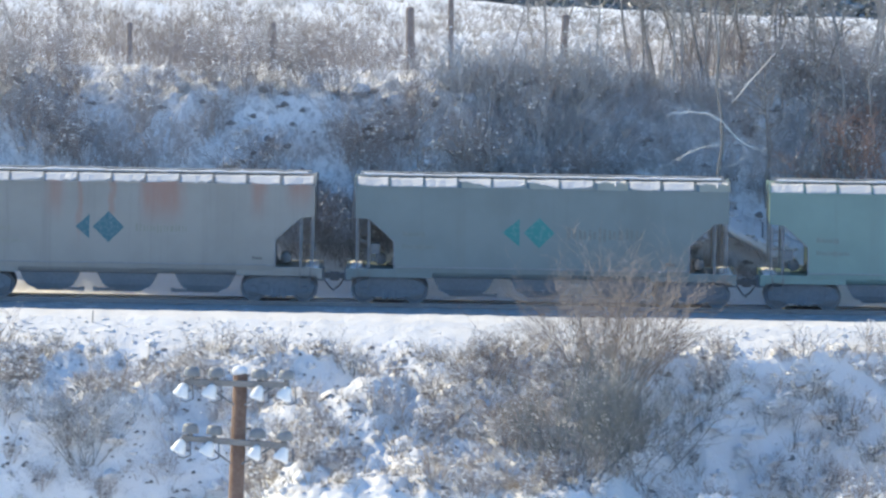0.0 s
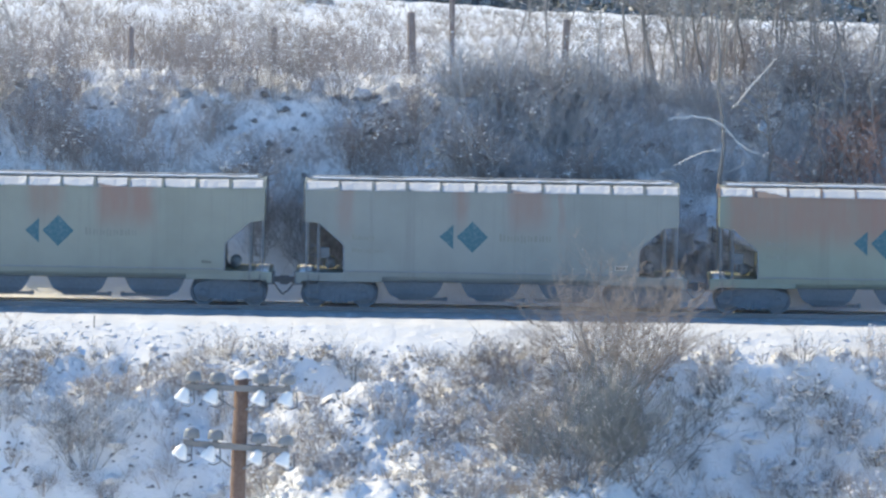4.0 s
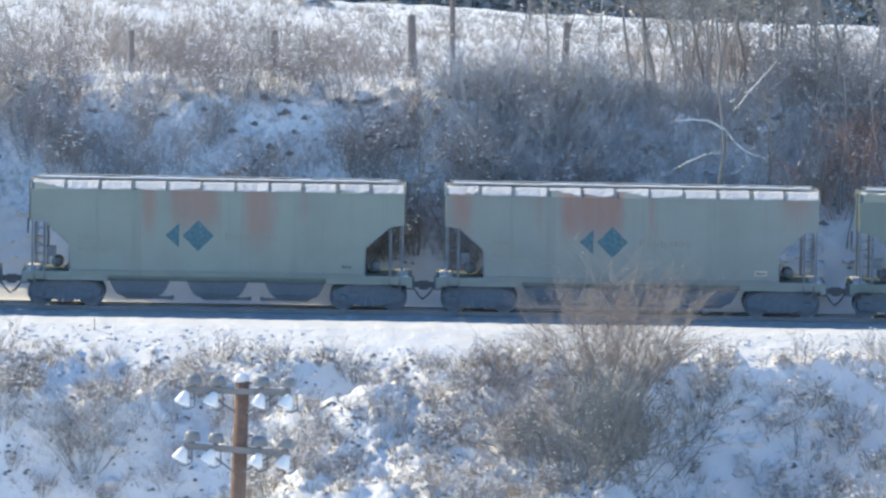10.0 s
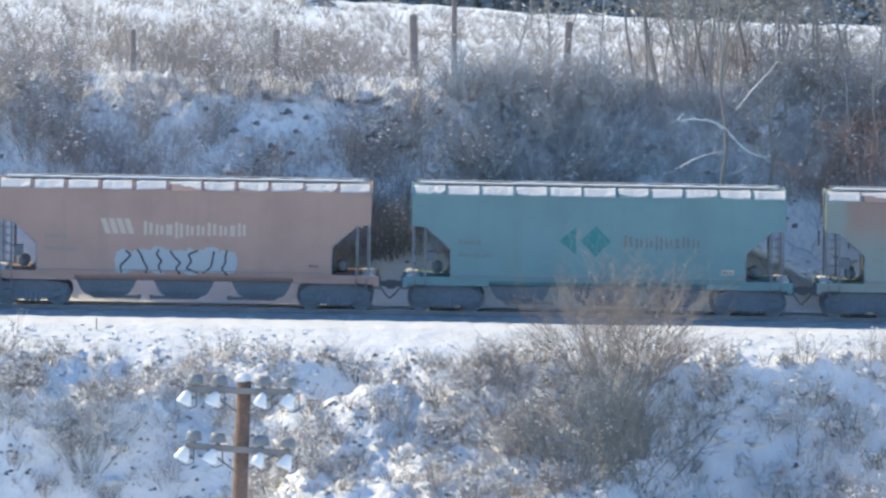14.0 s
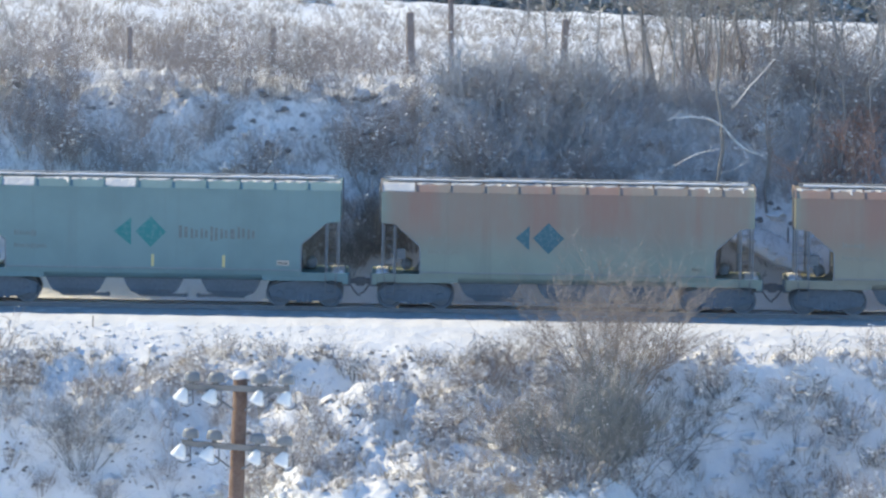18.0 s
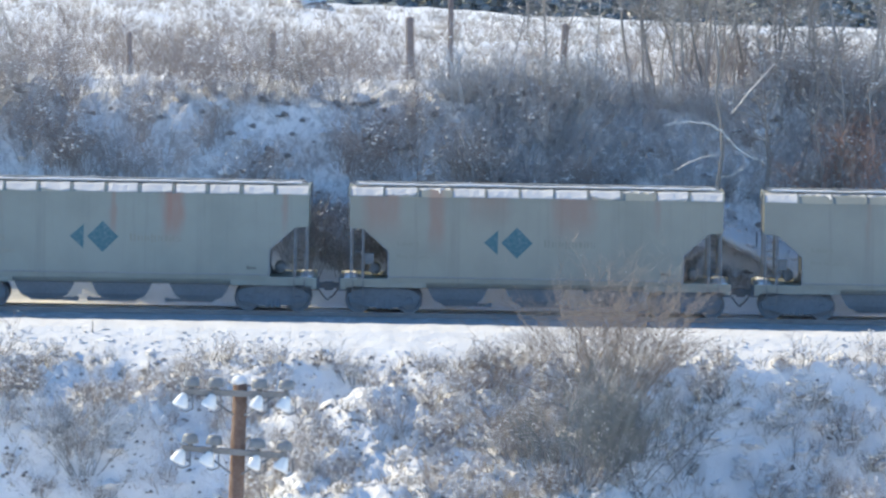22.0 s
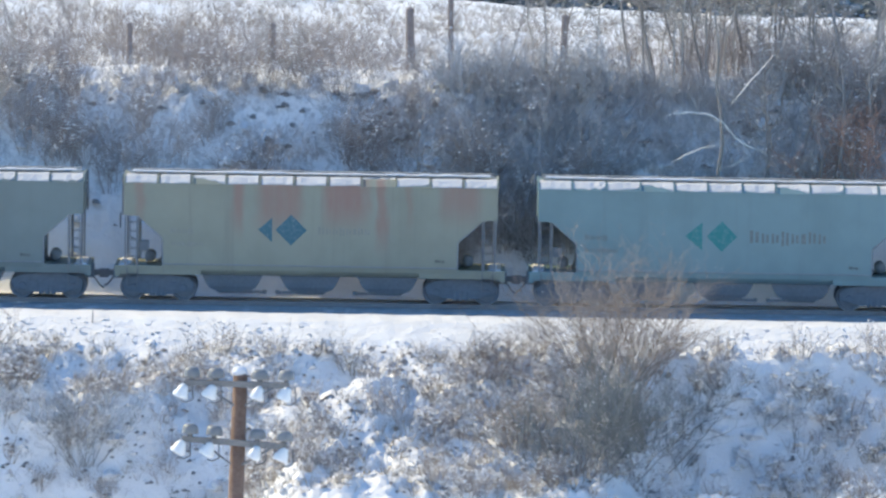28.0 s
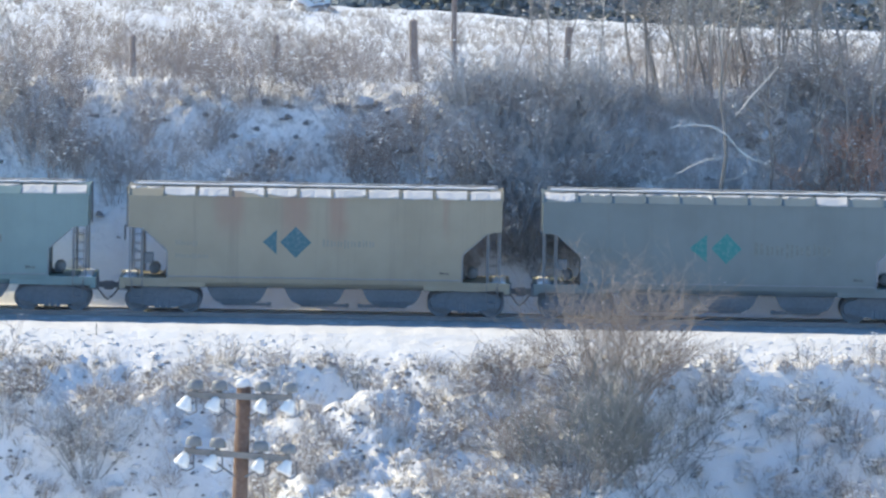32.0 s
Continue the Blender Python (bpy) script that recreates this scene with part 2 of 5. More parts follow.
class Herd:
    """Many placed copies of small meshes joined into one."""

    def __init__(self):
        self.v, self.f, self.n = [], [], 0

    def add(self, soup, m):
        a = np.array(soup.v)
        r = np.array(m.to_3x3())
        self.v.append(a @ r.T + np.array(m.translation))
        k = self.n
        self.f.extend(tuple(i + k for i in f) for f in soup.f)
        self.n += len(a)

    def thing(self, name, material, label, category, smooth=False):
        me = bpy.data.meshes.new(name)
        me.from_pydata(np.concatenate(self.v).tolist(), [], self.f)
        me.materials.append(material)
        if smooth:
            me.polygons.foreach_set("use_smooth", [True] * len(me.polygons))
        return tagged(new(name, me), label, category, kind="stuff")

# ---- the ground: one sheet from the hill behind the camera to the far woods ----
PROFILE_Y = (-3000, -600, -400, -300, -250, -175, -100, -55, -32, -19.5, -11.0, -7.4, -5.6, -4.4, -3.6, -2.6, -0.95, -0.62, 0.62, 1.0, 2.30, 3.4, 5.0, 6.9, 7.5, 8.6, 11.6, 16, 30, 45, 60, 90, 140, 220, 400, 900, 3000)
PROFILE_Z = (300, 90, 46, 26.7, 19.0, 6.5, -4.0, -9.5, -9.0, -5.2, -1.9, -0.70, -0.20, -0.06, -0.14, -0.36, -0.27, -0.05, -0.05, -0.06, -0.06, 0.82, 3.6, 6.75, 7.15, 7.25, 7.4, 7.5, 7.95, 8.2, 7.6, 4.0, 3.0, 14.0, 50.0, 150.0, 420.0)


def bumps(x, y, scale, depth):
    return noise.fractal(Vector((x * scale, y * scale, 3.7)), 0.9, 2.1, depth)


def smooth(v, a, b):
    t = max(0.0, min(1.0, (v - a) / (b - a)))
    return t * t * (3 - 2 * t)


# hollows of the slope, where the snow lies clear of shrubs: x, y, reach
BARE = ((-3.7, -10.9, 2.0), (8.9, -14.2, 1.7), (10.8, -16.8, 1.9), (-8.4, -12.4, 1.5), (13.4, -14.6, 1.4), (-15.9, -13.2, 1.0), (-1.5, -12.6, 0.9),
        (10.4, -11.8, 1.2), (14.6, -11.4, 1.3), (16.6, -15.6, 2.0), (7.2, -17.6, 1.7), (-11.0, -10.8, 1.2), (-12.6, -10.4, 1.2))
CLEAR = ((10.2, -10.4, 1.0), (11.0, -11.8, 1.5), (8.6, -11.6, 1.0), (13.3, -11.6, 0.9))      # open snow on the steep face


def ground(x, y):
    """Height of the snow surface."""
    z = float(np.interp(y, PROFILE_Y, PROFILE_Z))
    near = max(0.0, 1 - abs(y) / 150)
    z -= GRADE * max(-60.0, min(60.0, x)) * (1 if abs(y) < 30 else near)
    if y > 13:                                   # the field is higher on the left
        z += min(1.0, (y - 13) / 25) * float(np.interp(x, (-20, -9, -3.8, 7.3, 20), (1.2, 0.45, 0.0, -0.58, -0.95))) * min(1.0, max(0.0, (150 - y) / 60))
    if -26 < y < -7:                             # the rough slope below the line
        k = min(1.0, (-7 - y) / 3)
        z += k * (0.75 * bumps(x, y, 0.24, 3) + 0.24 * bumps(x + 40, y, 0.8, 3) + 0.27 * abs(bumps(x, y + 9, 1.9, 3)) + 0.14 * bumps(x + 5, y, 3.4, 2))
        side = smooth(x, 6.0, 8.8) * (1 - smooth(x, 13.4, 17.6))
        fall = min(3.3, max(0.0, -y - 8.3)) - 3.3 * smooth(-y, 13.5, 19.0)
        z -= 1.8 * side * fall                  # a gully beside the great bush
        z -= 1.9 * (1 - smooth(x, -10.0, -4.5)) * min(3.0, max(0.0, -y - 12.1))
        for a, b, c in BARE:
            d = ((x - a) ** 2 + ((y - b - 0.3 * c) * 1.25) ** 2) / (1.25 * c * c)
            if d < 1:
                z -= (0.78 if c > 1.9 else 0.5) * c * (1 - d) ** 1.5
    elif -7 <= y < -3:
        z += 0.035 * bumps(x, y, 1.2, 3) + 0.05 * smooth(-y, 4.8, 6.8) * bumps(x, y * 1.6, 2.6, 2)
    elif 2.9 < y < 13:                           # the cut bank
        k = min(1.0, (y - 2.9) / 1.6, (13 - y) * 0.4)
        z += k * (0.45 * bumps(x, y, 0.28, 3) + 0.36 * bumps(x, y + 30, 1.0, 3) + 0.17 * bumps(x, y + 30, 2.6, 2))
    elif 13 <= y < 70:
        z += 0.16 * bumps(x, y, 0.35, 3) + 0.05 * bumps(x, y, 1.5, 2)
    elif y >= 90:
        z += 1.5 * bumps(x, y, 0.03, 3)
    return z


def spaced(parts):
    out = []
    for a, b, step in parts:
        k = max(1, round((b - a) / step))
        out += [a + (b - a) * i / k for i in range(k)]
    return out + [parts[-1][1]]


GX = spaced([(-3000, -600, 400), (-600, -120, 60), (-120, -40, 8), (-40, -19, 1.2), (-19, 19, 0.17), (19, 40, 1.2), (40, 120, 8), (120, 600, 60), (600, 3000, 400)])
GY = spaced([(-3000, -400, 260), (-400, -250, 15), (-250, -32, 6), (-32, -22, 0.6), (-22, -2.4, 0.14), (-2.4, 1.2, 0.11), (1.2, 2.7, 0.15), (2.7, 8, 0.09), (8, 13, 0.2), (13, 50, 0.5), (50, 140, 4), (140, 420, 14), (420, 3000, 200)])


def make_ground():
    verts = [(x, y, ground(x, y)) for y in GY for x in GX]
    k = len(GX)
    faces = [(j * k + i, j * k + i + 1, (j + 1) * k + i + 1, (j + 1) * k + i) for j in range(len(GY) - 1) for i in range(k - 1)]
    me = bpy.data.meshes.new("ground")
    me.from_pydata(verts, [], faces)
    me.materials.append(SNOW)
    me.polygons.foreach_set("use_smooth", [True] * len(me.polygons))
    return tagged(new("ground", me), "snow-covered embankment, cut bank and rising field in winter sun", "ground", kind="structure")


make_ground()


def on_ground(x, y, sink=0.03):
    return Vector((x, y, ground(x, y) - sink))


# ---- the track ----
LINE = Matrix.Rotation(math.atan(GRADE), 4, "Y")      # tilts +x downwards


def make_track():
    for y in (-0.7525, 0.7525):
        bm = bmesh.new()
        prof = [(-0.065, -0.175), (0.065, -0.175), (0.06, -0.155), (0.012, -0.14), (0.010, -0.045), (0.034, -0.035), (0.034, -0.006), (-0.034, -0.006), (-0.034, -0.035), (-0.010, -0.045), (-0.012, -0.14), (-0.06, -0.155)]
        loft(bm, [[(x, y + a, b) for a, b in prof] for x in (-420, 420)])
        rail = part("rail", bm, RAIL_STEEL, None)
        rail.matrix_world = LINE
        tagged(rail, "rusty steel rail of the railway track in snow", "rail", "rails of the track", "structure")
        bm = bmesh.new()
        box(bm, -420, 420, y - 0.03, y + 0.03, -0.006, 0.0)
        part("rail_head", bm, RAIL_TOP, rail)
    bm = bmesh.new()
    box(bm, -0.11, 0.11, -1.28, 1.28, -0.36, -0.178, 0.01)
    me = None
    rng = random.Random(4)
    for i in range(-60, 61):
        m = LINE @ pose(i * 0.56 + rng.uniform(-0.03, 0.03), rng.uniform(-0.06, 0.06), rng.uniform(-0.02, 0.0), 0, 0, rng.uniform(-1, 1))
        ob = part("railway_tie", me or bm, TIE_WOOD, None)
        me = ob.data
        ob.matrix_world = m
        tagged(ob, "dark wooden tie half sunk in snow under the rails", "railway tie", "ties of the track", "structure")


make_track()

# ---- the train: covered hopper cars, all of one pattern ----
PITCH = 14.81                        # coupler to coupler
HALF, END, DIAG = 6.68, 6.15, 5.25   # roof end, top and foot of the open end
WHEEL_R = 0.457
TRUCK_X, AXLE = 5.42, 0.90
MADE = {}


def shared(key, build, material, smooth=False):
    """A mesh built once for all cars."""
    if key not in MADE:
        bm = bmesh.new()
        build(bm)
        me = bpy.data.meshes.new(key)
        bmesh.ops.recalc_face_normals(bm, faces=bm.faces)
        bm.to_mesh(me)
        bm.free()
        me.materials.append(material)
        if smooth:
            me.polygons.foreach_set("use_smooth", [True] * len(me.polygons))
        MADE[key] = me
    return MADE[key]


def b_body(bm):
    outline = [(-HALF, 4.20), (HALF, 4.20), (HALF, 3.10), (END, 3.07), (DIAG + 0.06, 2.36), (DIAG, 2.25), (DIAG, 1.34),
               (-DIAG, 1.34), (-DIAG, 2.25), (-DIAG - 0.06, 2.36), (-END, 3.07), (-HALF, 3.10)]
    prism(bm, outline, -1.52, 1.52, 0.014)


def b_skirt(bm):
    prof = [(-1.505, 1.337), (1.505, 1.337), (1.46, 1.16), (1.30, 1.02), (1.05, 0.95), (-1.05, 0.95), (-1.30, 1.02), (-1.46, 1.16)]
    loft(bm, [[(x, y, z) for y, z in prof] for x in (-DIAG - 0.05, DIAG + 0.05)])


def b_seam(bm):
    box(bm, -DIAG + 0.01, DIAG - 0.01, -1.535, 1.535, 1.335, 1.375, 0.008)


EAVES = [(1.55, 4.19), (1.55, 4.235), (1.38, 4.345), (1.19, 4.455), (0.6, 4.49)]     # the roof's curve: off the middle, height


def b_roof(bm):
    prof = [(-y, z) for y, z in EAVES] + [(0, 4.50)] + EAVES[::-1]
    loft(bm, [[(x, y, z) for y, z in prof] for x in (-HALF - 0.02, HALF + 0.02)])


def b_rib(bm):
    prof = [(-y - 0.01, z + h) for (y, z), h in zip(EAVES, (0.02, 0.05, 0.05, 0.045, 0.03))] + [(0, 4.52)] + [(y + 0.01, z + h) for (y, z), h in zip(EAVES, (0.02, 0.05, 0.05, 0.045, 0.03))][::-1]
    loft(bm, [[(x, y, z) for y, z in prof] for x in (-0.03, 0.03)])


def b_walkway(bm):
    box(bm, -HALF + 0.15, HALF - 0.15, -0.16, 0.16, -0.02, 0.02)
    for i in range(12):
        x = -HALF + 0.5 + i * (2 * HALF - 1.0) / 11
        box(bm, x - 0.02, x + 0.02, -0.13, 0.13, -0.12, -0.018)


def b_hatch(bm):
    prism(bm, [(-6.1, 4.47), (6.1, 4.47), (6.08, 4.53), (5.9, 4.56), (-5.9, 4.56), (-6.08, 4.53)], -0.32, 0.32, 0.02)


def b_bay(bm):
    rows = [(0.97, 1.10, 1.05), (0.88, 1.05, 1.03), (0.70, 0.97, 1.0), (0.52, 0.86, 0.95), (0.44, 0.78, 0.9), (0.37, 0.60, 0.86), (0.30, 0.50, 0.84), (0.27, 0.46, 0.82)]
    loft(bm, [[(-a, -b, z), (a, -b, z), (a, b, z), (-a, b, z)] for z, a, b in rows])


def b_gate(bm):
    box(bm, -0.48, 0.50, -0.92, 0.92, 0.285, 0.33, 0.01)
    prism(bm, [(0.45, 0.40), (1.02, 0.385), (1.24, 0.40), (1.24, 0.33), (1.10, 0.275), (0.72, 0.285), (0.45, 0.30)], -0.94, -0.84, 0.012)
    rod(bm, (-0.45, -0.95, 0.31), (1.2, -0.95, 0.34), 0.022)
    box(bm, 1.10, 1.22, -0.97, -0.85, 0.27, 0.42, 0.01)


def b_platform(bm):
    box(bm, 5.20, 6.98, -1.48, 1.48, 1.16, 1.28, 0.01)
    box(bm, 6.78, 6.98, -1.45, 1.45, 0.88, 1.16, 0.02)
    for y in (-1.42, 1.42):
        box(bm, 3.9, 6.78, y - 0.03, y + 0.03, 0.97, 1.158)


def b_sill(bm):
    box(bm, 4.6, 7.05, -0.33, 0.33, 0.72, 1.155, 0.02)


def b_post(bm):
    box(bm, -0.03, 0.03, -0.04, 0.04, 1.28, 3.12, 0.008)


def b_ladder(bm):
    for x in (-0.2, 0.2):
        box(bm, x - 0.012, x + 0.012, -0.03, 0.03, 0.85, 3.0)
    for i in range(7):
        rod(bm, (-0.2, 0, 1.0 + i * 0.31), (0.2, 0, 1.0 + i * 0.31), 0.012)


def b_end_ladder(bm):
    for y in (-0.2, 0.2):
        box(bm, -0.02, 0.02, y - 0.018, y + 0.018, 3.05, 4.5)
    for i in range(5):
        rod(bm, (0, -0.2, 3.2 + i * 0.3), (0, 0.2, 3.2 + i * 0.3), 0.012)


def b_coupler(bm):
    box(bm, 7.0, 7.30, -0.11, 0.11, 0.78, 0.98, 0.03)
    prism(bm, [(7.24, 0.72), (7.42, 0.70), (7.44, 1.0), (7.24, 1.02)], -0.17, 0.15, 0.03)


def b_hose(bm):
    pts = [Vector((7.02 + 0.39 * a, -0.36, 0.78 - 0.40 * math.sin(math.pi * 0.5 * a) ** 1.3)) for a in (0, 0.2, 0.45, 0.7, 1.0)]
    for a, b in zip(pts, pts[1:]):
        rod(bm, a, b, 0.032)


def b_gusset(bm):
    prism(bm, [(DIAG - 0.02, 1.27), (5.62, 1.27), (5.40, 1.42), (DIAG - 0.02, 1.85)], -0.03, 0.03, 0.006)


def b_edge_rail(bm):
    """The flange that frames the open end: up, then slanting out under the body."""
    prism(bm, [(DIAG, 1.28), (DIAG + 0.05, 1.28), (DIAG + 0.05, 2.27), (END - 0.02, 3.0), (END - 0.02, 3.07), (DIAG, 2.33)], -0.03, 0.03, 0.008)


def b_tank(bm):
    spin(bm, [(0.02, -0.52), (0.17, -0.48), (0.20, -0.40), (0.20, 0.40), (0.17, 0.48), (0.02, 0.52)], "y", (0, 0, 0), 14)


def b_valve(bm):
    box(bm, -0.16, 0.16, -0.14, 0.14, -0.18, 0.2, 0.03)
    rod(bm, (-0.1, 0, -0.1), (-0.1, 0, -0.6), 0.025)
    rod(bm, (0.1, 0, 0.1), (0.55, 0, 0.35), 0.02)


def b_brake_wheel(bm):
    rows = []
    for i in range(20):
        a = 2 * math.pi * i / 20
        rows.append([bm.verts.new((h, r * math.cos(a), r * math.sin(a))) for r, h in ((0.25, 0.0), (0.27, 0.02), (0.29, 0.0), (0.27, -0.02))])
    for a, b in zip(rows, rows[1:] + rows[:1]):
        for k in range(4):
            bm.faces.new((a[k], a[(k + 1) % 4], b[(k + 1) % 4], b[k]))
    for i in range(5):
        a = 2 * math.pi * i / 5
        rod(bm, (0, 0, 0), (0, 0.27 * math.cos(a), 0.27 * math.sin(a)), 0.014)


def b_step(bm):
    for x in (-0.17, 0.17):
        rod(bm, (x, 0, 1.2), (x, 0, 0.55), 0.018)
    rod(bm, (-0.17, 0, 0.55), (0.17, 0, 0.55), 0.018)
    rod(bm, (-0.17, 0, 0.85), (0.17, 0, 0.85), 0.016)


def b_sideframe(bm):
    prism(bm, [(-1.26, 0.66), (-1.12, 0.80), (-0.80, 0.90), (-0.30, 0.94), (0.30, 0.94), (0.80, 0.90), (1.12, 0.80), (1.26, 0.66), (1.24, 0.38),
               (0.98, 0.33), (0.62, 0.28), (0.44, 0.22), (-0.44, 0.22), (-0.62, 0.28), (-0.98, 0.33), (-1.24, 0.38)], -0.07, 0.07, 0.025)
    for s in (-1, 1):
        spin(bm, [(0.13, -0.13), (0.14, -0.05), (0.14, 0.05)], "y", (s * AXLE, 0, WHEEL_R), 12)
        box(bm, s * 0.52 - 0.16, s * 0.52 + 0.16, -0.10, -0.07, 0.42, 0.66, 0.02)


def b_springs(bm):
    for x in (-0.2, 0.0, 0.2):
        spin(bm, [(0.085, 0.18), (0.095, 0.22), (0.085, 0.27), (0.095, 0.32), (0.085, 0.37), (0.095, 0.42), (0.085, 0.48)], "z", (x, 0, 0), 10)


def b_bolster(bm):
    loft(bm, [[(-0.2, y, a), (0.2, y, a), (0.22, y, b), (-0.22, y, b)] for y, a, b in ((-1.15, 0.50, 0.72), (-0.5, 0.42, 0.76), (0.5, 0.42, 0.76), (1.15, 0.50, 0.72))])


def b_axle(bm):
    spin(bm, [(0.07, -1.12), (0.08, -0.8), (0.085, 0.8), (0.07, 1.12)], "y", (0, 0, 0), 10)


def b_wheel(bm):
    s = 1
    spin(bm, [(0.09, -0.09), (0.13, -0.09), (0.15, -0.04), (0.36, -0.03), (0.385, -0.07), (WHEEL_R - 0.01, -0.07), (WHEEL_R, 0.05), (WHEEL_R + 0.025, 0.06),
              (WHEEL_R + 0.02, 0.085), (0.38, 0.07), (0.16, 0.05), (0.09, 0.09)], "y", (0, 0, 0), 28)
    for i in range(4):                     # worn marks on the web
        a = 2 * math.pi * (i + 0.3 * (i % 2)) / 4
        box(bm, 0.25 * math.cos(a) - 0.035, 0.25 * math.cos(a) + 0.035, -0.05, -0.028, 0.25 * math.sin(a) - 0.02, 0.25 * math.sin(a) + 0.02)


def snow_slab(seed, thick=True):
    """One lump of snow on a roof panel, its lower edge uneven."""
    rng = random.Random(seed)

    def build(bm):
        k, w = 7, 0.578 - rng.random() * 0.05
        full, slant, side = rng.random(), rng.choice((0, 0, 0.25, 0.1)), rng.choice((0.0, 1.0))
        cut = rng.choice((0.0, 0.6, 1.0, 1.5))      # snow left off the corner, in the shape of the rib's shadow
        rows = []
        for i in range(k):
            x = -w + 2 * w * i / (k - 1)
            low = 1.545 - 0.035 * rng.random() - slant * 0.35 * i / (k - 1) if full > 0.3 else 1.53 - 0.12 * rng.random() - 0.2 * abs(i / (k - 1) - side) * (full < 0.15)
            low -= (0.15, 0.09, 0.04, 0.01, 0.0, 0.0, 0.0)[i] * cut
            low = low if thick else rng.uniform(0.72, 1.25) + (0.25 if rng.random() < 0.15 else 0)
            t = 0.015 + 0.02 * rng.random()

            def roof(y):
                return float(np.interp(y, (0, 0.6, 1.19, 1.38, 1.55), (4.50, 4.49, 4.455, 4.345, 4.235)))
            edge = 0.5 if i == 0 else 1.0
            drift = (0.0, 0.0, 0.0, 0.0, 0.0, 0.015, 0.05)[i]      # blown up against the next rib
            rows.append([(x, -y, roof(y) + h * edge + (drift * min(1.0, max(0.0, y - 0.75) / 0.6) * (h > 0.006))) for y, h in ((0.45, 0.005), (low, 0.005), (low, 0.6 * t), (low - 0.03, t), (0.45 + 0.7 * (low - 0.45), t + 0.01), (0.45 + 0.4 * (low - 0.45), t + 0.01), (0.45, t))])
        loft(bm, rows)
    return build


def diamond(bm, cx, cz, r, y=-1.527):
    prism(bm, [(cx - r, cz), (cx, cz + r), (cx + r, cz), (cx, cz - r)], y, -1.515)


def arrow(bm, tip, cz, w, h, y=-1.527):
    prism(bm, [(tip, cz), (tip + w, cz + h), (tip + w, cz - h)], y, -1.515)


def bars(bm, x0, x1, z0, z1, widths, y=-1.526, gap=0.28):
    """A row of plain upright bars in the place of lettering."""
    total = sum(widths) + gap * (len(widths) - 1)
    s = (x1 - x0) / total
    x = x0
    for i, w in enumerate(widths):
        top = z1 if i == 0 else z1 - (z1 - z0) * (0.22 if i % 3 else 0.05)
        low = z0 - (0.2 * (z1 - z0) if i == 3 else 0)
        if w < 0.7:
            box(bm, x, x + w * s, y, -1.515, low, top)
        else:
            box(bm, x, x + 0.36 * w * s, y, -1.515, low, top)
            box(bm, x + 0.60 * w * s, x + 0.97 * w * s, y, -1.515, low + 0.06 * (z1 - z0), top - 0.1 * (z1 - z0))
        x += (w + gap) * s


def b_mark_small(bm):
    bars(bm, 0.28, 2.12, 2.50, 2.77, (1.0, 0.8, 0.8, 0.8, 0.8, 0.5, 0.8, 0.8))


def b_mark_large(bm):
    bars(bm, 0.90, 3.62, 2.44, 2.90, (1.0, 0.8, 0.8, 0.8, 0.8, 0.5, 0.8, 0.8))


def b_stencil(bm):
    bars(bm, -4.98, -4.20, 2.47, 2.66, (1, 1, 1, 1))


def b_stencil_low(bm):
    bars(bm, -4.98, -3.82, 2.02, 2.19, (1, 1, 1, 1, 1, 1))


def b_plate(bm):
    box(bm, 4.42, 4.86, -1.526, -1.515, 1.52, 1.70)


def b_plate_text(bm):
    bars(bm, 4.47, 4.80, 1.55, 1.66, (1, 1, 1), -1.530)


def scrawl(seed, x0, x1, z0, z1, count=0):
    """The strokes of spray paint: bent bands, none of them a letter."""
    rng = random.Random(seed)

    def build(bm):
        k = count or max(5, round((x1 - x0) / 0.5))
        for i in range(k):
            cx = x0 + (i + 0.5) * (x1 - x0) / k
            pts = [(cx + rng.uniform(-0.22, 0.22), z1 - (z1 - z0) * j / 4 + rng.uniform(-0.05, 0.05)) for j in range(5)]
            for (ax, az), (bx, bz) in zip(pts, pts[1:]):
                d = Vector((bx - ax, bz - az))
                nrm = Vector((-d.y, d.x)).normalized() * 0.035
                prism(bm, [(ax + nrm.x, az + nrm.y), (bx + nrm.x, bz + nrm.y), (bx - nrm.x, bz - nrm.y), (ax - nrm.x, az - nrm.y)], -1.534 - 0.0006 * (i % 3), -1.517)
    return build


def figure(seed, cx, z0, z1, w, y):
    """One uneven rounded patch of spray paint."""
    rng = random.Random(seed)

    def build(bm):
        cz, r = (z0 + z1) / 2, (z1 - z0) / 2
        ring = []
        for j in range(18):
            a = 2 * math.pi * j / 18
            ring.append((cx + w * math.copysign(abs(math.cos(a)) ** 0.6, math.cos(a)) * rng.uniform(0.72, 1.1), cz + r * math.copysign(abs(math.sin(a)) ** 0.6, math.sin(a)) * rng.uniform(0.8, 1.06)))
        prism(bm, ring, y, -1.516)
    return build


# body paints, greyed and cooled so that they carry the haze
CREAM, PALE, OCHRE = (0.275, 0.298, 0.262), (0.27, 0.31, 0.283), (0.30, 0.298, 0.243)
TEAL, TEAL_PALE, SAGE, SALMON = (0.165, 0.295, 0.295), (0.20, 0.305, 0.295), (0.187, 0.228, 0.232), (0.385, 0.295, 0.225)
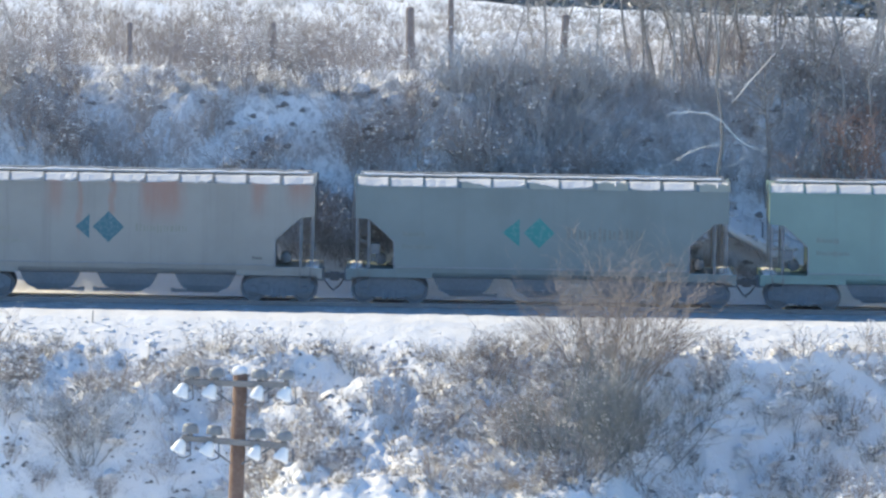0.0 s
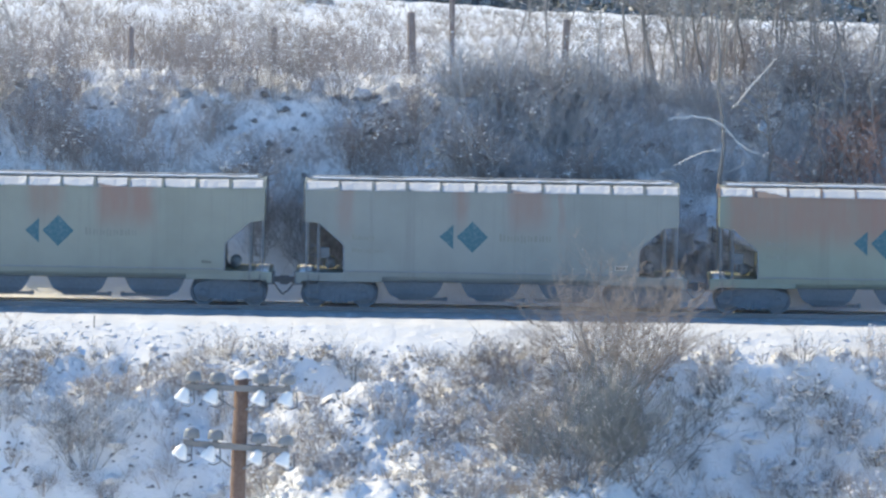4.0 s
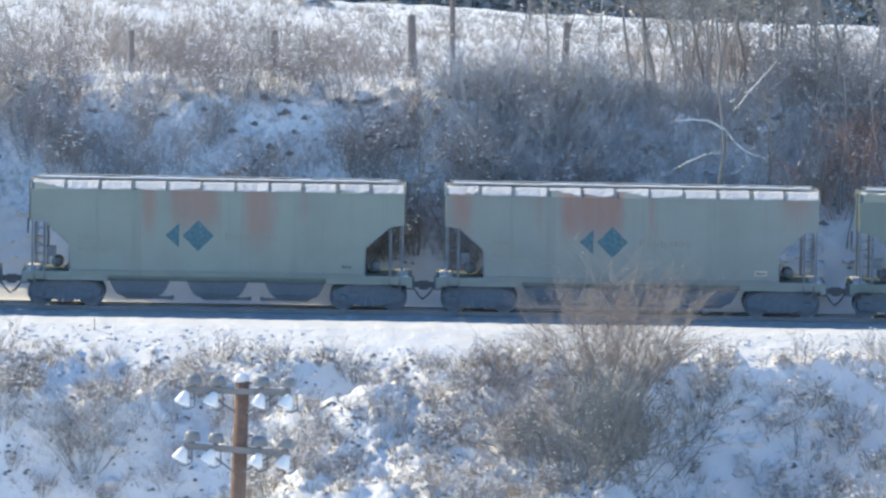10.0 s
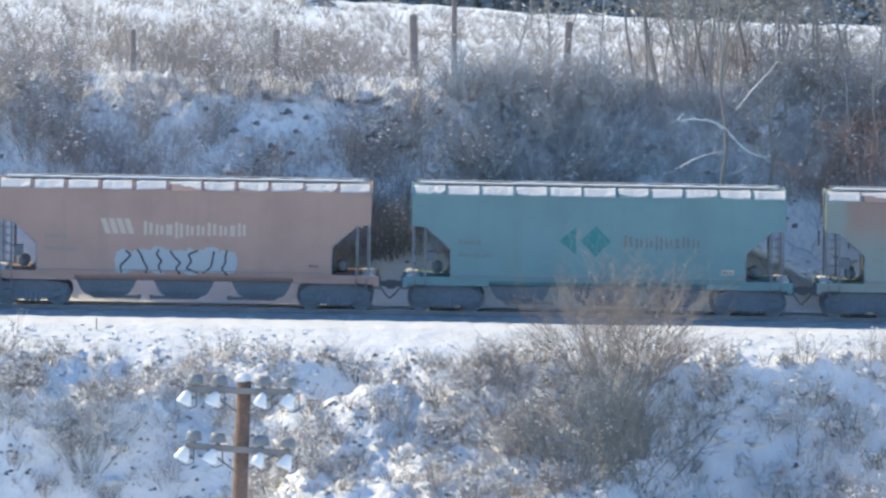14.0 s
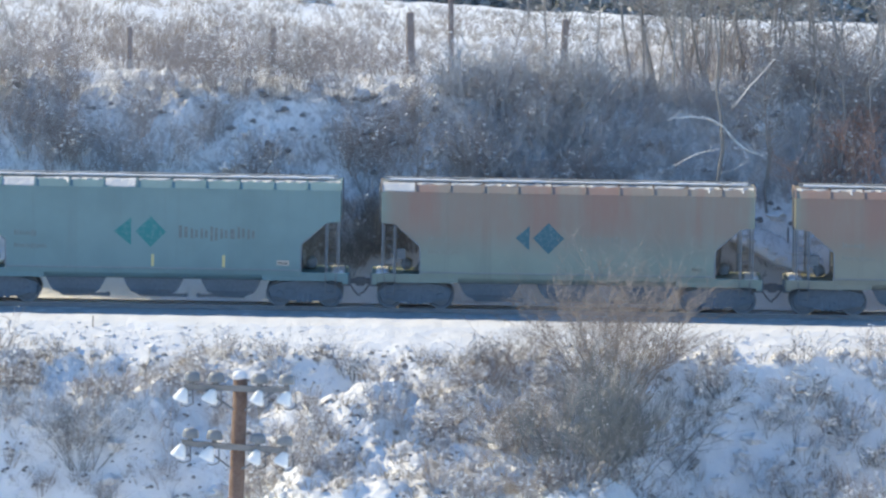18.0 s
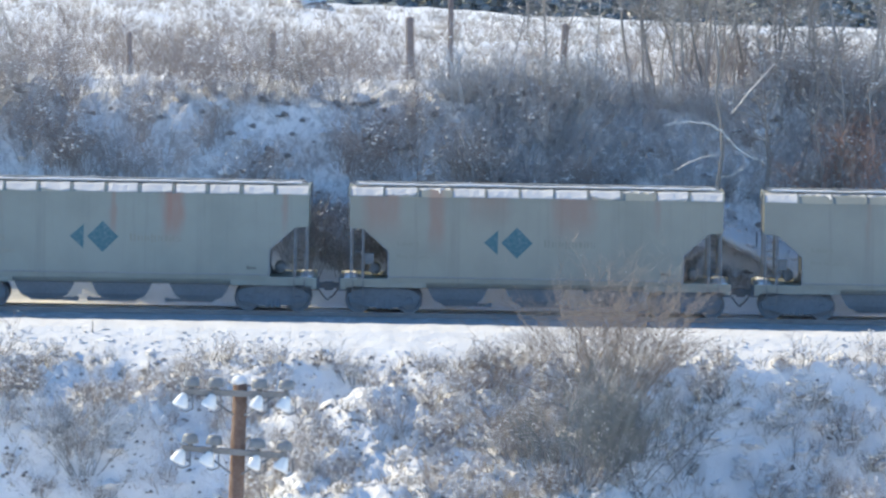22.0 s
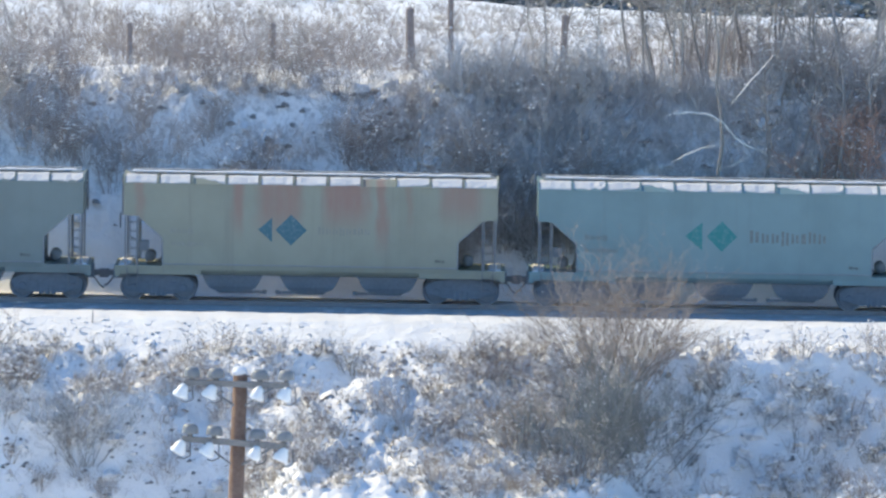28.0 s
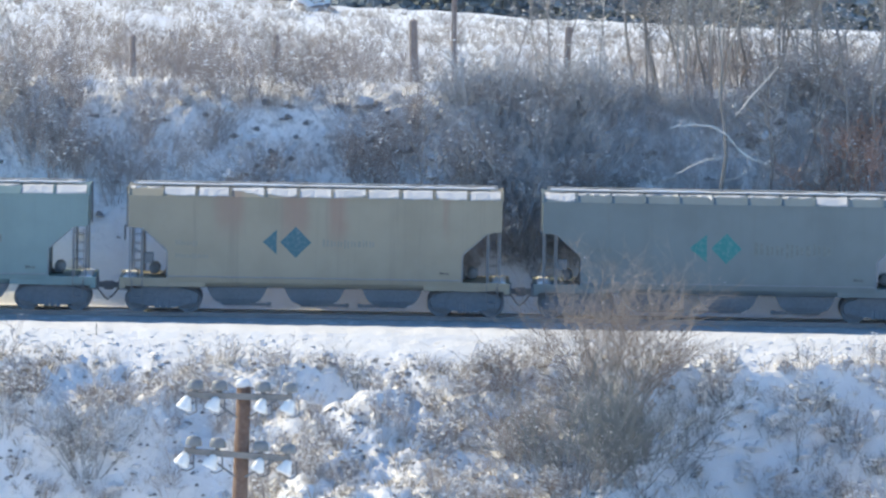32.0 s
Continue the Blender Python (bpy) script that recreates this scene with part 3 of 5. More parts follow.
# car: style (0 small dark mark, 1 large green mark, 2 pale mark), paint, share of the roof under snow, rust (from, to, lowest z, amount)
CARS = {
    -1: (1, TEAL_PALE, 0.9, ()),
    0: (1, SAGE, 0.95, ()),
    1: (0, CREAM, 0.95, ((-2.9, -2.3, 3.0, 0.6), (-1.85, -1.7, 2.2, 0.6), (-0.65, -0.5, 2.4, 0.6), (0.5, 1.9, 2.9, 0.85), (4.4, 4.9, 3.2, 0.8), (5.7, 6.5, 3.5, 0.8))),
    2: (0, CREAM, 0.95, ((-6.4, 6.4, 2.4, 0.75), (-1.5, -0.5, 2.8, 0.5), (0.4, 2.8, 2.8, 0.55), (5.0, 5.6, 2.6, 0.4))),
    3: (0, PALE, 0.95, ((-5.5, -5.0, 2.6, 0.5), (-1.35, -0.9, 3.0, 0.6), (0.6, 1.95, 2.8, 0.6), (2.4, 2.6, 2.6, 0.4))),
    4: (0, CREAM, 0.95, ((-4.5, -4.0, 2.8, 0.3), (-1.8, -0.6, 2.9, 0.5), (0.7, 2.7, 2.8, 0.8), (-6.5, -5.6, 3.4, 0.4))),
    5: (0, PALE, 0.9, ((-2.6, -2.4, 2.9, 0.7), (-1.9, -1.4, 2.6, 0.8), (4.0, 4.1, 2.8, 0.4))),
    6: (1, SAGE, 0.75, ((1.0, 1.2, 3.2, 0.25),)),
    7: (0, CREAM, 0.95, ((-6.5, -5.8, 2.8, 0.8), (-2.5, -0.4, 2.7, 0.9), (0.6, 0.8, 2.6, 0.5), (5.3, 6.3, 3.4, 0.6), (-3.4, -3.2, 2.8, 0.4))),
    8: (0, CREAM, 0.98, ((-2.7, -2.2, 2.6, 0.7), (-1.7, 0.0, 2.8, 0.75), (1.0, 2.0, 2.2, 0.75), (3.0, 3.2, 2.9, 0.4))),
    9: (0, PALE, 0.98, ((-6.0, -0.4, 2.8, 0.85), (-1.5, -0.4, 2.6, 0.6), (0.6, 1.6, 3.2, 0.5), (1.8, 2.0, 2.6, 0.5), (3.5, 3.7, 2.6, 0.5), (4.8, 5.4, 2.8, 0.5))),
    10: (1, TEAL, 0.95, ()),
    11: (2, SALMON, 0.95, ()),
    12: (0, OCHRE, 0.6, ((-6.5, 6.5, 2.2, 0.7), (-4.2, -0.3, 2.7, 0.65), (1.0, 2.7, 3.0, 0.6), (-6.4, -5.2, 3.4, 0.4))),
    13: (0, CREAM, 0.6, ((-6.5, 6.5, 2.2, 0.6), (-5.7, -4.7, 2.9, 0.8), (-1.5, -0.4, 2.5, 0.6), (0.6, 2.1, 2.8, 0.75), (4.6, 4.8, 2.6, 0.4))),
    14: (1, TEAL_PALE, 0.55, ()),
    15: (0, PALE, 0.5, ((-3.0, -2.9, 2.6, 0.25),)),
    16: (0, CREAM, 0.95, ((-6.2, -4.9, 2.9, 0.6), (-3.8, -3.3, 2.4, 0.65), (0.6, 2.0, 2.9, 0.6), (4.2, 4.4, 3.0, 0.4), (-2.4, -1.0, 3.4, 0.4))),
    17: (0, PALE, 0.95, ((-0.45, -0.25, 2.6, 0.6), (1.5, 2.1, 2.6, 0.95), (-4.6, -4.4, 3.4, 0.4), (5.7, 5.9, 2.9, 0.5))),
    18: (0, CREAM, 0.95, ((-4.9, -4.6, 2.6, 0.75), (-4.0, -3.4, 2.8, 0.6), (0.6, 1.8, 2.6, 0.7), (2.4, 3.0, 2.5, 0.7), (3.6, 3.8, 2.8, 0.5))),
    19: (0, OCHRE, 0.9, ((-6.4, -4.6, 3.4, 0.7), (-4.0, -2.5, 1.2, 0.75), (0.0, 2.7, 1.2, 0.95), (2.8, 4.0, 3.1, 0.7), (4.4, 6.2, 3.6, 0.6))),
    20: (1, TEAL_PALE, 0.8, ()),
    21: (0, OCHRE, 0.95, ((-6.3, -6.0, 2.8, 0.6), (-2.8, -2.4, 2.5, 0.8), (-1.9, -0.4, 2.6, 0.75), (0.5, 2.0, 2.8, 0.9), (2.4, 2.7, 2.0, 0.8), (4.7, 6.0, 3.0, 0.7), (3.4, 3.6, 2.8, 0.5))),
    22: (1, SAGE, 0.8, ()),
    23: (1, SAGE, 0.45, ()),
    24: (0, OCHRE, 0.9, ((-3.5, -2.6, 2.9, 0.5), (-1.2, -0.3, 2.7, 0.55), (0.5, 1.1, 2.6, 0.6), (4.6, 4.8, 3.0, 0.4))),
    25: (1, TEAL_PALE, 0.85, ()),
}
CAR_WORDS = {CREAM: "muted cream", PALE: "pale cream-green", OCHRE: "ochre-cream", TEAL: "bright teal", TEAL_PALE: "pale teal", SAGE: "grey-green", SALMON: "salmon-pink"}
WHEELS = {}
TURNED = (1, 11, 17, 19, 21, 23)                 # cars coupled the other way round


def end_parts(car, s, skin):
    """What stands on one end of a car; s is the end's sign."""
    turn = pose(0, 0, 0, 0, 0, 0 if s > 0 else 180)

    def fit(name, build, mat, m=None, smooth=False, label=""):
        ob = part(name, shared(name, build, mat, smooth), mat, car, label)
        ob.matrix_local = turn @ (m or Matrix())
        return ob
    fit("end_platform", b_platform, skin)
    fit("draft_sill", b_sill, UNDER)
    fit("coupler", b_coupler, IRON)
    fit("air_hose", b_hose, IRON)
    for y in (-1.40, 1.40):
        fit("end_post", b_post, UNDER, pose(6.62, y, 0))
        fit("end_post", b_post, UNDER, pose(6.20, y, 0))
        fit("edge_rail", b_edge_rail, UNDER, pose(0, 1.05 * y, 0))
    fit("side_ladder", b_ladder, IRON, pose(6.35, -1.46 * s, 0))
    fit("side_ladder", b_ladder, IRON, pose(6.35, 1.46 * s, 0))
    fit("end_ladder", b_end_ladder, IRON, pose(6.74, 0.9, 0))
    fit("foot_step", b_step, IRON, pose(6.35, -1.44 * s, 0))
    if s < 0:
        fit("gusset", b_gusset, FRAME)
        fit("brake_wheel", b_brake_wheel, IRON, pose(6.86, -0.3, 2.75))
        fit("air_reservoir", b_tank, UNDER, pose(5.75, 0.2, 1.55), True)
        fit("brake_valve", b_valve, UNDER, pose(5.95, 0.9, 1.95))
    else:
        fit("gusset", b_gusset, FRAME)
        fit("air_reservoir", b_tank, UNDER, pose(5.65, 0.0, 1.52), True)

    def b_drift(bm):
        for x, w in ((6.36, 0.5),):
            loft(bm, [[(x, y, 1.28), (x + w, y, 1.28), (x + 0.8 * w, y, 1.28 + h), (x + 0.2 * w, y, 1.28 + h * 0.8)] for y, h in ((-1.44, 0.02), (-0.9, 0.05), (-0.2, 0.03), (0.5, 0.05), (1.4, 0.03))])
    fit("platform_snow", b_drift, SNOW_CLEAN, None, True, "wind-blown snow on the end platform")


def truck(car, s, index):
    t = new("truck")
    t.parent = car
    t.location = (s * TRUCK_X, 0, 0)
    for y, r in ((-1.07, 0), (1.07, 180)):
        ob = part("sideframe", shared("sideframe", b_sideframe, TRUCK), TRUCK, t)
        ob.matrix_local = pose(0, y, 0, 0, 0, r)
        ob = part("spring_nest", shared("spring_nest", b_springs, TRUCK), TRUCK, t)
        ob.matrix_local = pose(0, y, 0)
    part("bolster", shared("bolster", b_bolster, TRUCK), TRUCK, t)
    if "wheelset" not in MADE:
        bm = bmesh.new()
        b_axle(bm)
        for y, r in ((-0.76, 0), (0.76, 180)):
            w = bmesh.new()
            b_wheel(w)
            me = bpy.data.meshes.new("w")
            bmesh.ops.transform(w, matrix=pose(0, y, 0, 0, 0, r), verts=w.verts)
            w.to_mesh(me)
            bm.from_mesh(me)
        me = bpy.data.meshes.new("wheelset")
        bmesh.ops.recalc_face_normals(bm, faces=bm.faces)
        bm.to_mesh(me)
        me.materials.append(WHEEL)
        MADE["wheelset"] = me
    for a in (-AXLE, AXLE):
        ob = part("wheelset", MADE["wheelset"], WHEEL, t)
        ob.location = (a, 0, WHEEL_R)
        WHEELS.setdefault(index, []).append((ob, a))


def hopper_car(index, style, paint, cover, stains):
    rng = random.Random(100 + index)
    car = new("covered_hopper_car")
    tone = tuple(c * rng.uniform(0.94, 1.06) for c in paint)
    skin = car_paint("car_paint", tone, stains, (0.235, 0.15, 0.135) if index == 19 else (0.285, 0.18, 0.148), 0.3 if style else 0.55)
    words = CAR_WORDS[paint]
    state = "snow-topped" if cover > 0.7 else "thinly snow-topped"
    wear = " streaked with rust" if sum(a for *_, a in stains) > 0.8 else " with clean paint" if style == 1 else " with dusty paint"
    if index in (9, 11):
        wear = " sprayed with graffiti"
    tagged(car, f"{state} {words} covered hopper car{wear} on rails", "freight car", "hopper cars of the train")
    part("body", shared("body", b_body, skin), skin, car)
    part("lower_skirt", shared("lower_skirt", b_skirt, skin), skin, car)
    part("side_seam", shared("side_seam", b_seam, UNDER), UNDER, car)
    part("roof", shared("roof", b_roof, skin), skin, car)
    step = 2 * HALF / 11
    for i in range(12):
        ob = part("roof_rib", shared("roof_rib", b_rib, skin), skin, car)
        ob.location.x = -HALF + i * step
    part("hatch_cover", shared("hatch_cover", b_hatch, GALV), GALV, car)
    for y in (-0.58, 0.58):
        ob = part("running_board", shared("running_board", b_walkway, GALV), GALV, car)
        ob.location = (0, y, 4.585)
    if cover > 0.3:
        def b_walk_snow(bm):
            r2 = random.Random(17)
            loft(bm, [[(x, -0.14, 0.0), (x, 0.14, 0.0), (x, 0.10, h), (x, -0.11, h * 0.9)] for x, h in [(-6.4 + 0.4 * q, r2.choice((0.008, 0.02, 0.035, 0.045))) for q in range(33)]])
        ob = part("walkway_snow", shared("walkway_snow", b_walk_snow, SNOW_CLEAN), SNOW_CLEAN, car, "thin snow on the running board")
        ob.location = (0, -0.58, 4.607)
    for i in range(11):
        k = rng.randrange(10) if rng.random() < (cover if cover > 0.7 else cover * 0.35) else rng.randrange(10, 16)
        ob = part("roof_snow", shared("roof_snow_%d" % k, snow_slab(k if k < 10 else k * 31, k < 10), ROOF_SNOW), ROOF_SNOW, car, "slab of snow on a roof panel")
        ob.location.x = -HALF + (i + 0.5) * step
    for x in (-2.78, 0.0, 2.78):
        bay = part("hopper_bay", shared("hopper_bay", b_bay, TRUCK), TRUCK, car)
        bay.location.x = x
        gate = part("outlet_gate", shared("outlet_gate", b_gate, IRON), IRON, bay)
        if x > 1 or (x > -1 and index in TURNED):      # the gear of the outer bays points inwards
            gate.matrix_local = Matrix.Diagonal((-1, 1, 1, 1))
    for s in (-1, 1):
        end_parts(car, s, skin)
        truck(car, s, index)
    # painted signs on the near side
    if style == 0:
        navy, grey = ink("navy_paint", (0.055, 0.14, 0.18)), ink("worn_grey_lettering", (0.23, 0.245, 0.215))
        if index != 19:
            part("arrow_mark", shared("arrow_small", lambda bm: arrow(bm, -1.87, 2.64, 0.50, 0.44), navy), navy, car, "dark blue arrowhead mark")
            part("lettering", shared("letter_small", b_mark_small, grey), grey, car)
        part("diamond_mark", shared("diamond_small", lambda bm: diamond(bm, -0.69, 2.64, 0.56), navy), navy, car, "dark blue diamond mark")
    elif style == 1:
        green, grey = ink("teal_mark_paint", (0.05, 0.215, 0.22)), ink("slate_lettering", (0.15, 0.18, 0.18))
        part("arrow_mark", shared("arrow_large", lambda bm: arrow(bm, -1.42, 2.66, 0.62, 0.50), green), green, car, "teal arrowhead mark")
        part("diamond_mark", shared("diamond_large", lambda bm: diamond(bm, -0.10, 2.66, 0.55), green), green, car, "teal diamond mark")
        part("lettering", shared("letter_large", b_mark_large, grey), grey, car)
    else:
        pale = ink("pale_lettering", (0.50, 0.45, 0.38))
        part("lettering", shared("letter_pale", lambda bm: bars(bm, -1.45, 2.2, 2.62, 3.12, (0.9, 0.8, 0.6, 0.8, 0.8, 0.8, 0.9, 0.8, 0.5, 0.8)), pale), pale, car)
        part("emblem", shared("emblem_pale", lambda bm: [prism(bm, [(-3.0 + 0.28 * i, 3.2), (-2.8 + 0.28 * i, 3.2), (-2.62 + 0.28 * i, 2.66), (-2.82 + 0.28 * i, 2.66)], -1.527, -1.515) for i in range(4)], pale), pale, car)
    grey = ink("slate_lettering", (0.15, 0.18, 0.18)) if style == 1 else ink("worn_grey_lettering", (0.23, 0.245, 0.215))
    tagged(part("stencil_line", shared("stencil", b_stencil, grey), grey, car), kind="stuff")
    tagged(part("stencil_line", shared("stencil_low", b_stencil_low, grey), grey, car), kind="stuff")
    dark = ink("black_stencil", (0.05, 0.055, 0.06))
    pale = ink("pale_lettering", (0.50, 0.45, 0.38))
    if index in (3, 10, 14, 15, 19, 18, 7):
        part("notice_panel", shared("notice_panel", b_plate, pale), pale, car)
    part("notice_line", shared("notice_line", b_plate_text, dark), dark, car)
    if index == 9:
        white = ink("white_spray", (0.42, 0.42, 0.385))
        tones = (ink("dull_red_spray", (0.225, 0.18, 0.17)), ink("brown_spray", (0.19, 0.18, 0.165)))
        for k, (x, low, high) in enumerate(((-2.65, 1.55, 2.65), (-1.62, 1.62, 2.95), (-0.5, 1.60, 2.6), (0.85, 1.66, 2.7), (1.95, 1.6, 2.75))):
            tone = tones[0] if k in (0, 4) else tones[1]
            part("spray_outline", shared("spray_outline_%d" % k, figure(60 + k, x, low, high, 0.46, -1.5235), white), white, car, "white spray-painted outline")
            part("spray_figure", shared("spray_figure_%d" % k, figure(70 + k, x + 0.04, low + 0.12, high - 0.1, 0.33, -1.5275), tone), tone, car, "dull spray-painted figure")
            part("spray_stroke", shared("spray_stroke_%d" % k, scrawl(80 + k, x - 0.28, x + 0.3, low + 0.2, high - 0.2, 1), white), white, car)
    if index == 11:
        sky_blue, black = ink("pale_blue_spray", (0.37, 0.42, 0.455)), ink("black_spray", (0.04, 0.05, 0.07))
        for k in range(7):
            x = -2.1 + 0.6 * k
            part("spray_fill", shared("spray_fill_%d" % k, figure(110 + k, x, 1.22 + 0.05 * (k % 2), 2.12 + 0.06 * (k % 3), 0.40, -1.5235 - 0.001 * (k % 2)), sky_blue), sky_blue, car, "pale blue spray-painted letter shape")
            part("spray_stroke", shared("spray_line_%d" % k, scrawl(120 + k, x - 0.3, x + 0.3, 1.26, 2.1, 1), black), black, car, "black spray-painted outline")
    if index == 14:
        yellow = ink("yellow_reflector", (0.62, 0.55, 0.25))
        for x in (-0.02, 2.52):
            ob = part("reflector_strip", shared("reflector", lambda bm: box(bm, -0.05, 0.05, -1.53, -1.515, 1.42, 1.85), yellow), yellow, car)
            ob.location.x = x
    return car


TRAIN = {i: hopper_car(i, *row) for i, row in sorted(CARS.items())}

# ---- ballast shoulder ----
def make_ballast():
    bm = bmesh.new()
    rng = random.Random(9)
    xs = [-60 + 0.5 * i for i in range(241)]
    prof = [(-2.75, -0.55), (-2.55, -0.33), (-1.75, -0.225), (-1.4, -0.17), (-0.95, -0.165), (-0.9, -0.5)]
    loft(bm, [[(x, y + rng.uniform(-0.06, 0.06), z + rng.uniform(-0.012, 0.012) - GRADE * x) for y, z in prof] for x in xs])
    n = Net("crushed_stone_ballast", 0.9)
    w = n.space("World")
    # stone tones lifted towards blue, haze included
    col = n.mix(n.noise(w, 14, 5, 0.7), (0.33, 0.365, 0.40), (0.45, 0.475, 0.50))
    n.colour(n.mix(n.ramp(n.noise(w, 2.2, 6, 0.7), 0.5, 0.72, 0, 0.6), col, (0.8, 0.8, 0.82)))
    n.relief(n.noise(w, 16, 4, 0.7), 0.9, 0.05)
    tagged(part("ballast", bm, n.mat, None), "dark crushed-stone ballast shoulder dusted with snow beside the rails", "ballast", kind="structure")


make_ballast()


# ---- plants ----
def sprig(soup, rng, base, way, length, r, kids, twigs, bend=0.25, sides=3, knots=None):
    """A bent stem with side shoots that carry twigs in turn; gathers points for snow in knots."""
    n = 4 if kids else 2
    pts, p, d = [base], base.copy(), way.normalized()
    for i in range(n):
        d = (d + Vector((rng.gauss(0, bend), rng.gauss(0, bend), rng.gauss(0, bend * 0.6)))).normalized()
        p = p + d * (length / n)
        pts.append(p)
    soup.tube(pts, [r * (1 - 0.8 * i / n) for i in range(n + 1)], sides)
    if knots is not None:
        knots += [(q, r) for q in pts[1:]]
    for k in range(kids):
        t = rng.uniform(0.25, 1.0) * n
        i = min(n - 1, int(t))
        b = pts[i].lerp(pts[i + 1], t - i)
        side = Vector((rng.gauss(0, 1), rng.gauss(0, 1), rng.gauss(0.35, 0.5)))
        w = ((pts[i + 1] - pts[i]).normalized() * 0.9 + side.normalized() * 0.9)
        sprig(soup, rng, b, w, length * rng.uniform(0.25, 0.5), r * 0.55, twigs, 0, bend * 1.1, 3, knots)


def bush_soup(seed, stems, height, spread, r, kids, twigs, lean=0.5):
    rng = random.Random(seed)
    soup, knots = Soup(), []
    for _ in range(stems):
        a, k = rng.uniform(0, 6.283), rng.random() ** 0.6
        base = Vector((math.cos(a) * spread * 0.35 * k, math.sin(a) * spread * 0.35 * k, -0.08))
        way = Vector((math.cos(a) * lean * k, math.sin(a) * lean * k, 1))
        sprig(soup, rng, base, way, height * rng.uniform(0.6, 1.1), r * rng.uniform(0.7, 1.2), kids, twigs, 0.2, 3, knots)
    return soup, knots, rng


def snow_soup(knots, rng, share, size):
    s = Soup()
    for q, r in knots:
        if rng.random() < share:
            k = size * rng.uniform(0.5, 1.5)
            s.blob((q.x, q.y, q.z + r + k * 0.15), k, k * 0.55, rng, 5)
    return s


def tree_soup(seed, height, r, limbs, twigs, first=0.3):
    rng = random.Random(seed)
    soup, knots = Soup(), []
    n = 7
    pts = [Vector((0, 0, -0.2))]
    d = Vector((rng.gauss(0, 0.06), rng.gauss(0, 0.06), 1))
    for i in range(n):
        d = (d + Vector((rng.gauss(0, 0.12), rng.gauss(0, 0.12), 0.12))).normalized()
        pts.append(pts[-1] + d * height / n)
    soup.tube(pts, [r * (1 - 0.12 * i) for i in range(n + 1)], 6)
    for k in range(limbs):
        t = (first + (1 - first) * rng.random()) * n
        i = min(n - 1, int(t))
        b = pts[i].lerp(pts[i + 1], t - i)
        a = rng.uniform(0, 6.283)
        w = Vector((math.cos(a), math.sin(a), rng.uniform(0.3, 1.3)))
        sprig(soup, rng, b, w, height * rng.uniform(0.12, 0.30) * (1.25 - t / n * 0.5), r * 0.34, 5, twigs, 0.22, 3, knots)
    return soup, knots, rng


BUSHES = {}


def bush_kind(key, material, spec, share=0.0, size=0.06):
    soup, knots, rng = bush_soup(*spec)
    a = soup.mesh("branches", material)
    b = snow_soup(knots, rng, share, size).mesh("snow_load", SNOW_CLEAN, True) if share else None
    BUSHES.setdefault(key, []).append((a, b))


for i in range(5):
    bush_kind("low", TWIG, (20 + i, 14, 0.85, 0.8, 0.010, 6, 3, 0.8), 0.05, 0.045)
    bush_kind("bank", TWIG, (40 + i, 14, 2.0, 1.1, 0.013, 7, 4, 0.5), 0.035, 0.05)
    bush_kind("edge", TWIG, (60 + i, 10, 1.7, 1.0, 0.015, 7, 2, 0.5), 0.0)
for i in range(4):
    bush_kind("thicket", TWIG_DARK, (50 + i, 20, 2.0, 1.3, 0.016, 8, 5, 0.55), 0.01, 0.05)
for i in range(3):
    bush_kind("tan", TWIG_TAN, (80 + i, 14, 1.3, 0.9, 0.012, 6, 3, 0.6), 0.03, 0.04)
    bush_kind("rust", TWIG_RUST, (90 + i, 17, 2.5, 1.7, 0.024, 8, 5, 0.5), 0.02, 0.05)
TREES = []
for i, (h, r, limbs, mat) in enumerate(((8.5, 0.07, 26, BARK), (10, 0.08, 30, BARK), (7, 0.055, 22, BARK_PALE), (9, 0.065, 24, BARK_PALE), (6, 0.048, 18, BARK))):
    soup, knots, rng = tree_soup(120 + i, h, r, limbs, 3)
    TREES.append((soup.mesh("branches", mat), snow_soup(knots, rng, 0.04, 0.05).mesh("snow_load", SNOW_CLEAN, True)))


def plant(name, pair, where, turn, size, label, category, group):
    ob = tagged(new(name, pair[0]), label, category, group)
    ob.matrix_world = Matrix.LocRotScale(where, Euler((0, 0, turn)), Vector((size, size, size)))
    if pair[1]:
        tagged(part("snow_load", pair[1], None, ob, "lumps of fresh snow on the twigs"), kind="stuff")
    return ob


def scatter(seed, count, spot, key, name, label, group, low, high):
    rng = random.Random(seed)
    n = 0
    while n < count:
        p = spot(rng)
        if p is None:
            continue
        k = rng.uniform(low, high)
        if 6.0 < p[0] < 12.6 and 3.3 < p[1] < 8:      # the brush is low where the sun comes over the bank
            k *= 0.55
        plant(name, rng.choice(BUSHES[key]), on_ground(*p), rng.uniform(0, 6.28), k, label, "shrub", group)
        n += 1


def bare(x, y):
    """The clear drifts between the shrubs of the slope."""
    return any((x - a) ** 2 + ((y - b) * 1.25) ** 2 < c * c for a, b, c in BARE + CLEAR)


def slope_spot(rng):
    x, y = rng.uniform(-18.5, 18.5), rng.uniform(-19, -8.2)
    if bare(x, y) or ((x + 1.9) / 2.3) ** 2 + ((y + 16.4) / 2.1) ** 2 < 1:
        return None
    if x < -0.5 and y > -9.7 and rng.random() < 0.75:      # the shoulder's edge is nearly clear
        return None
    thick = 0.45 + 0.9 * (0.5 + bumps(x + 11, y + 5, 0.16, 2))
    return (x, y) if rng.random() < thick * 0.7 else None


def left_spot(rng):
    x, y = rng.uniform(-16.5, -5.5), rng.uniform(-15.0, -9.5)
    return (x, y) if bumps(x, y + 21, 0.45, 2) > 0.0 else None


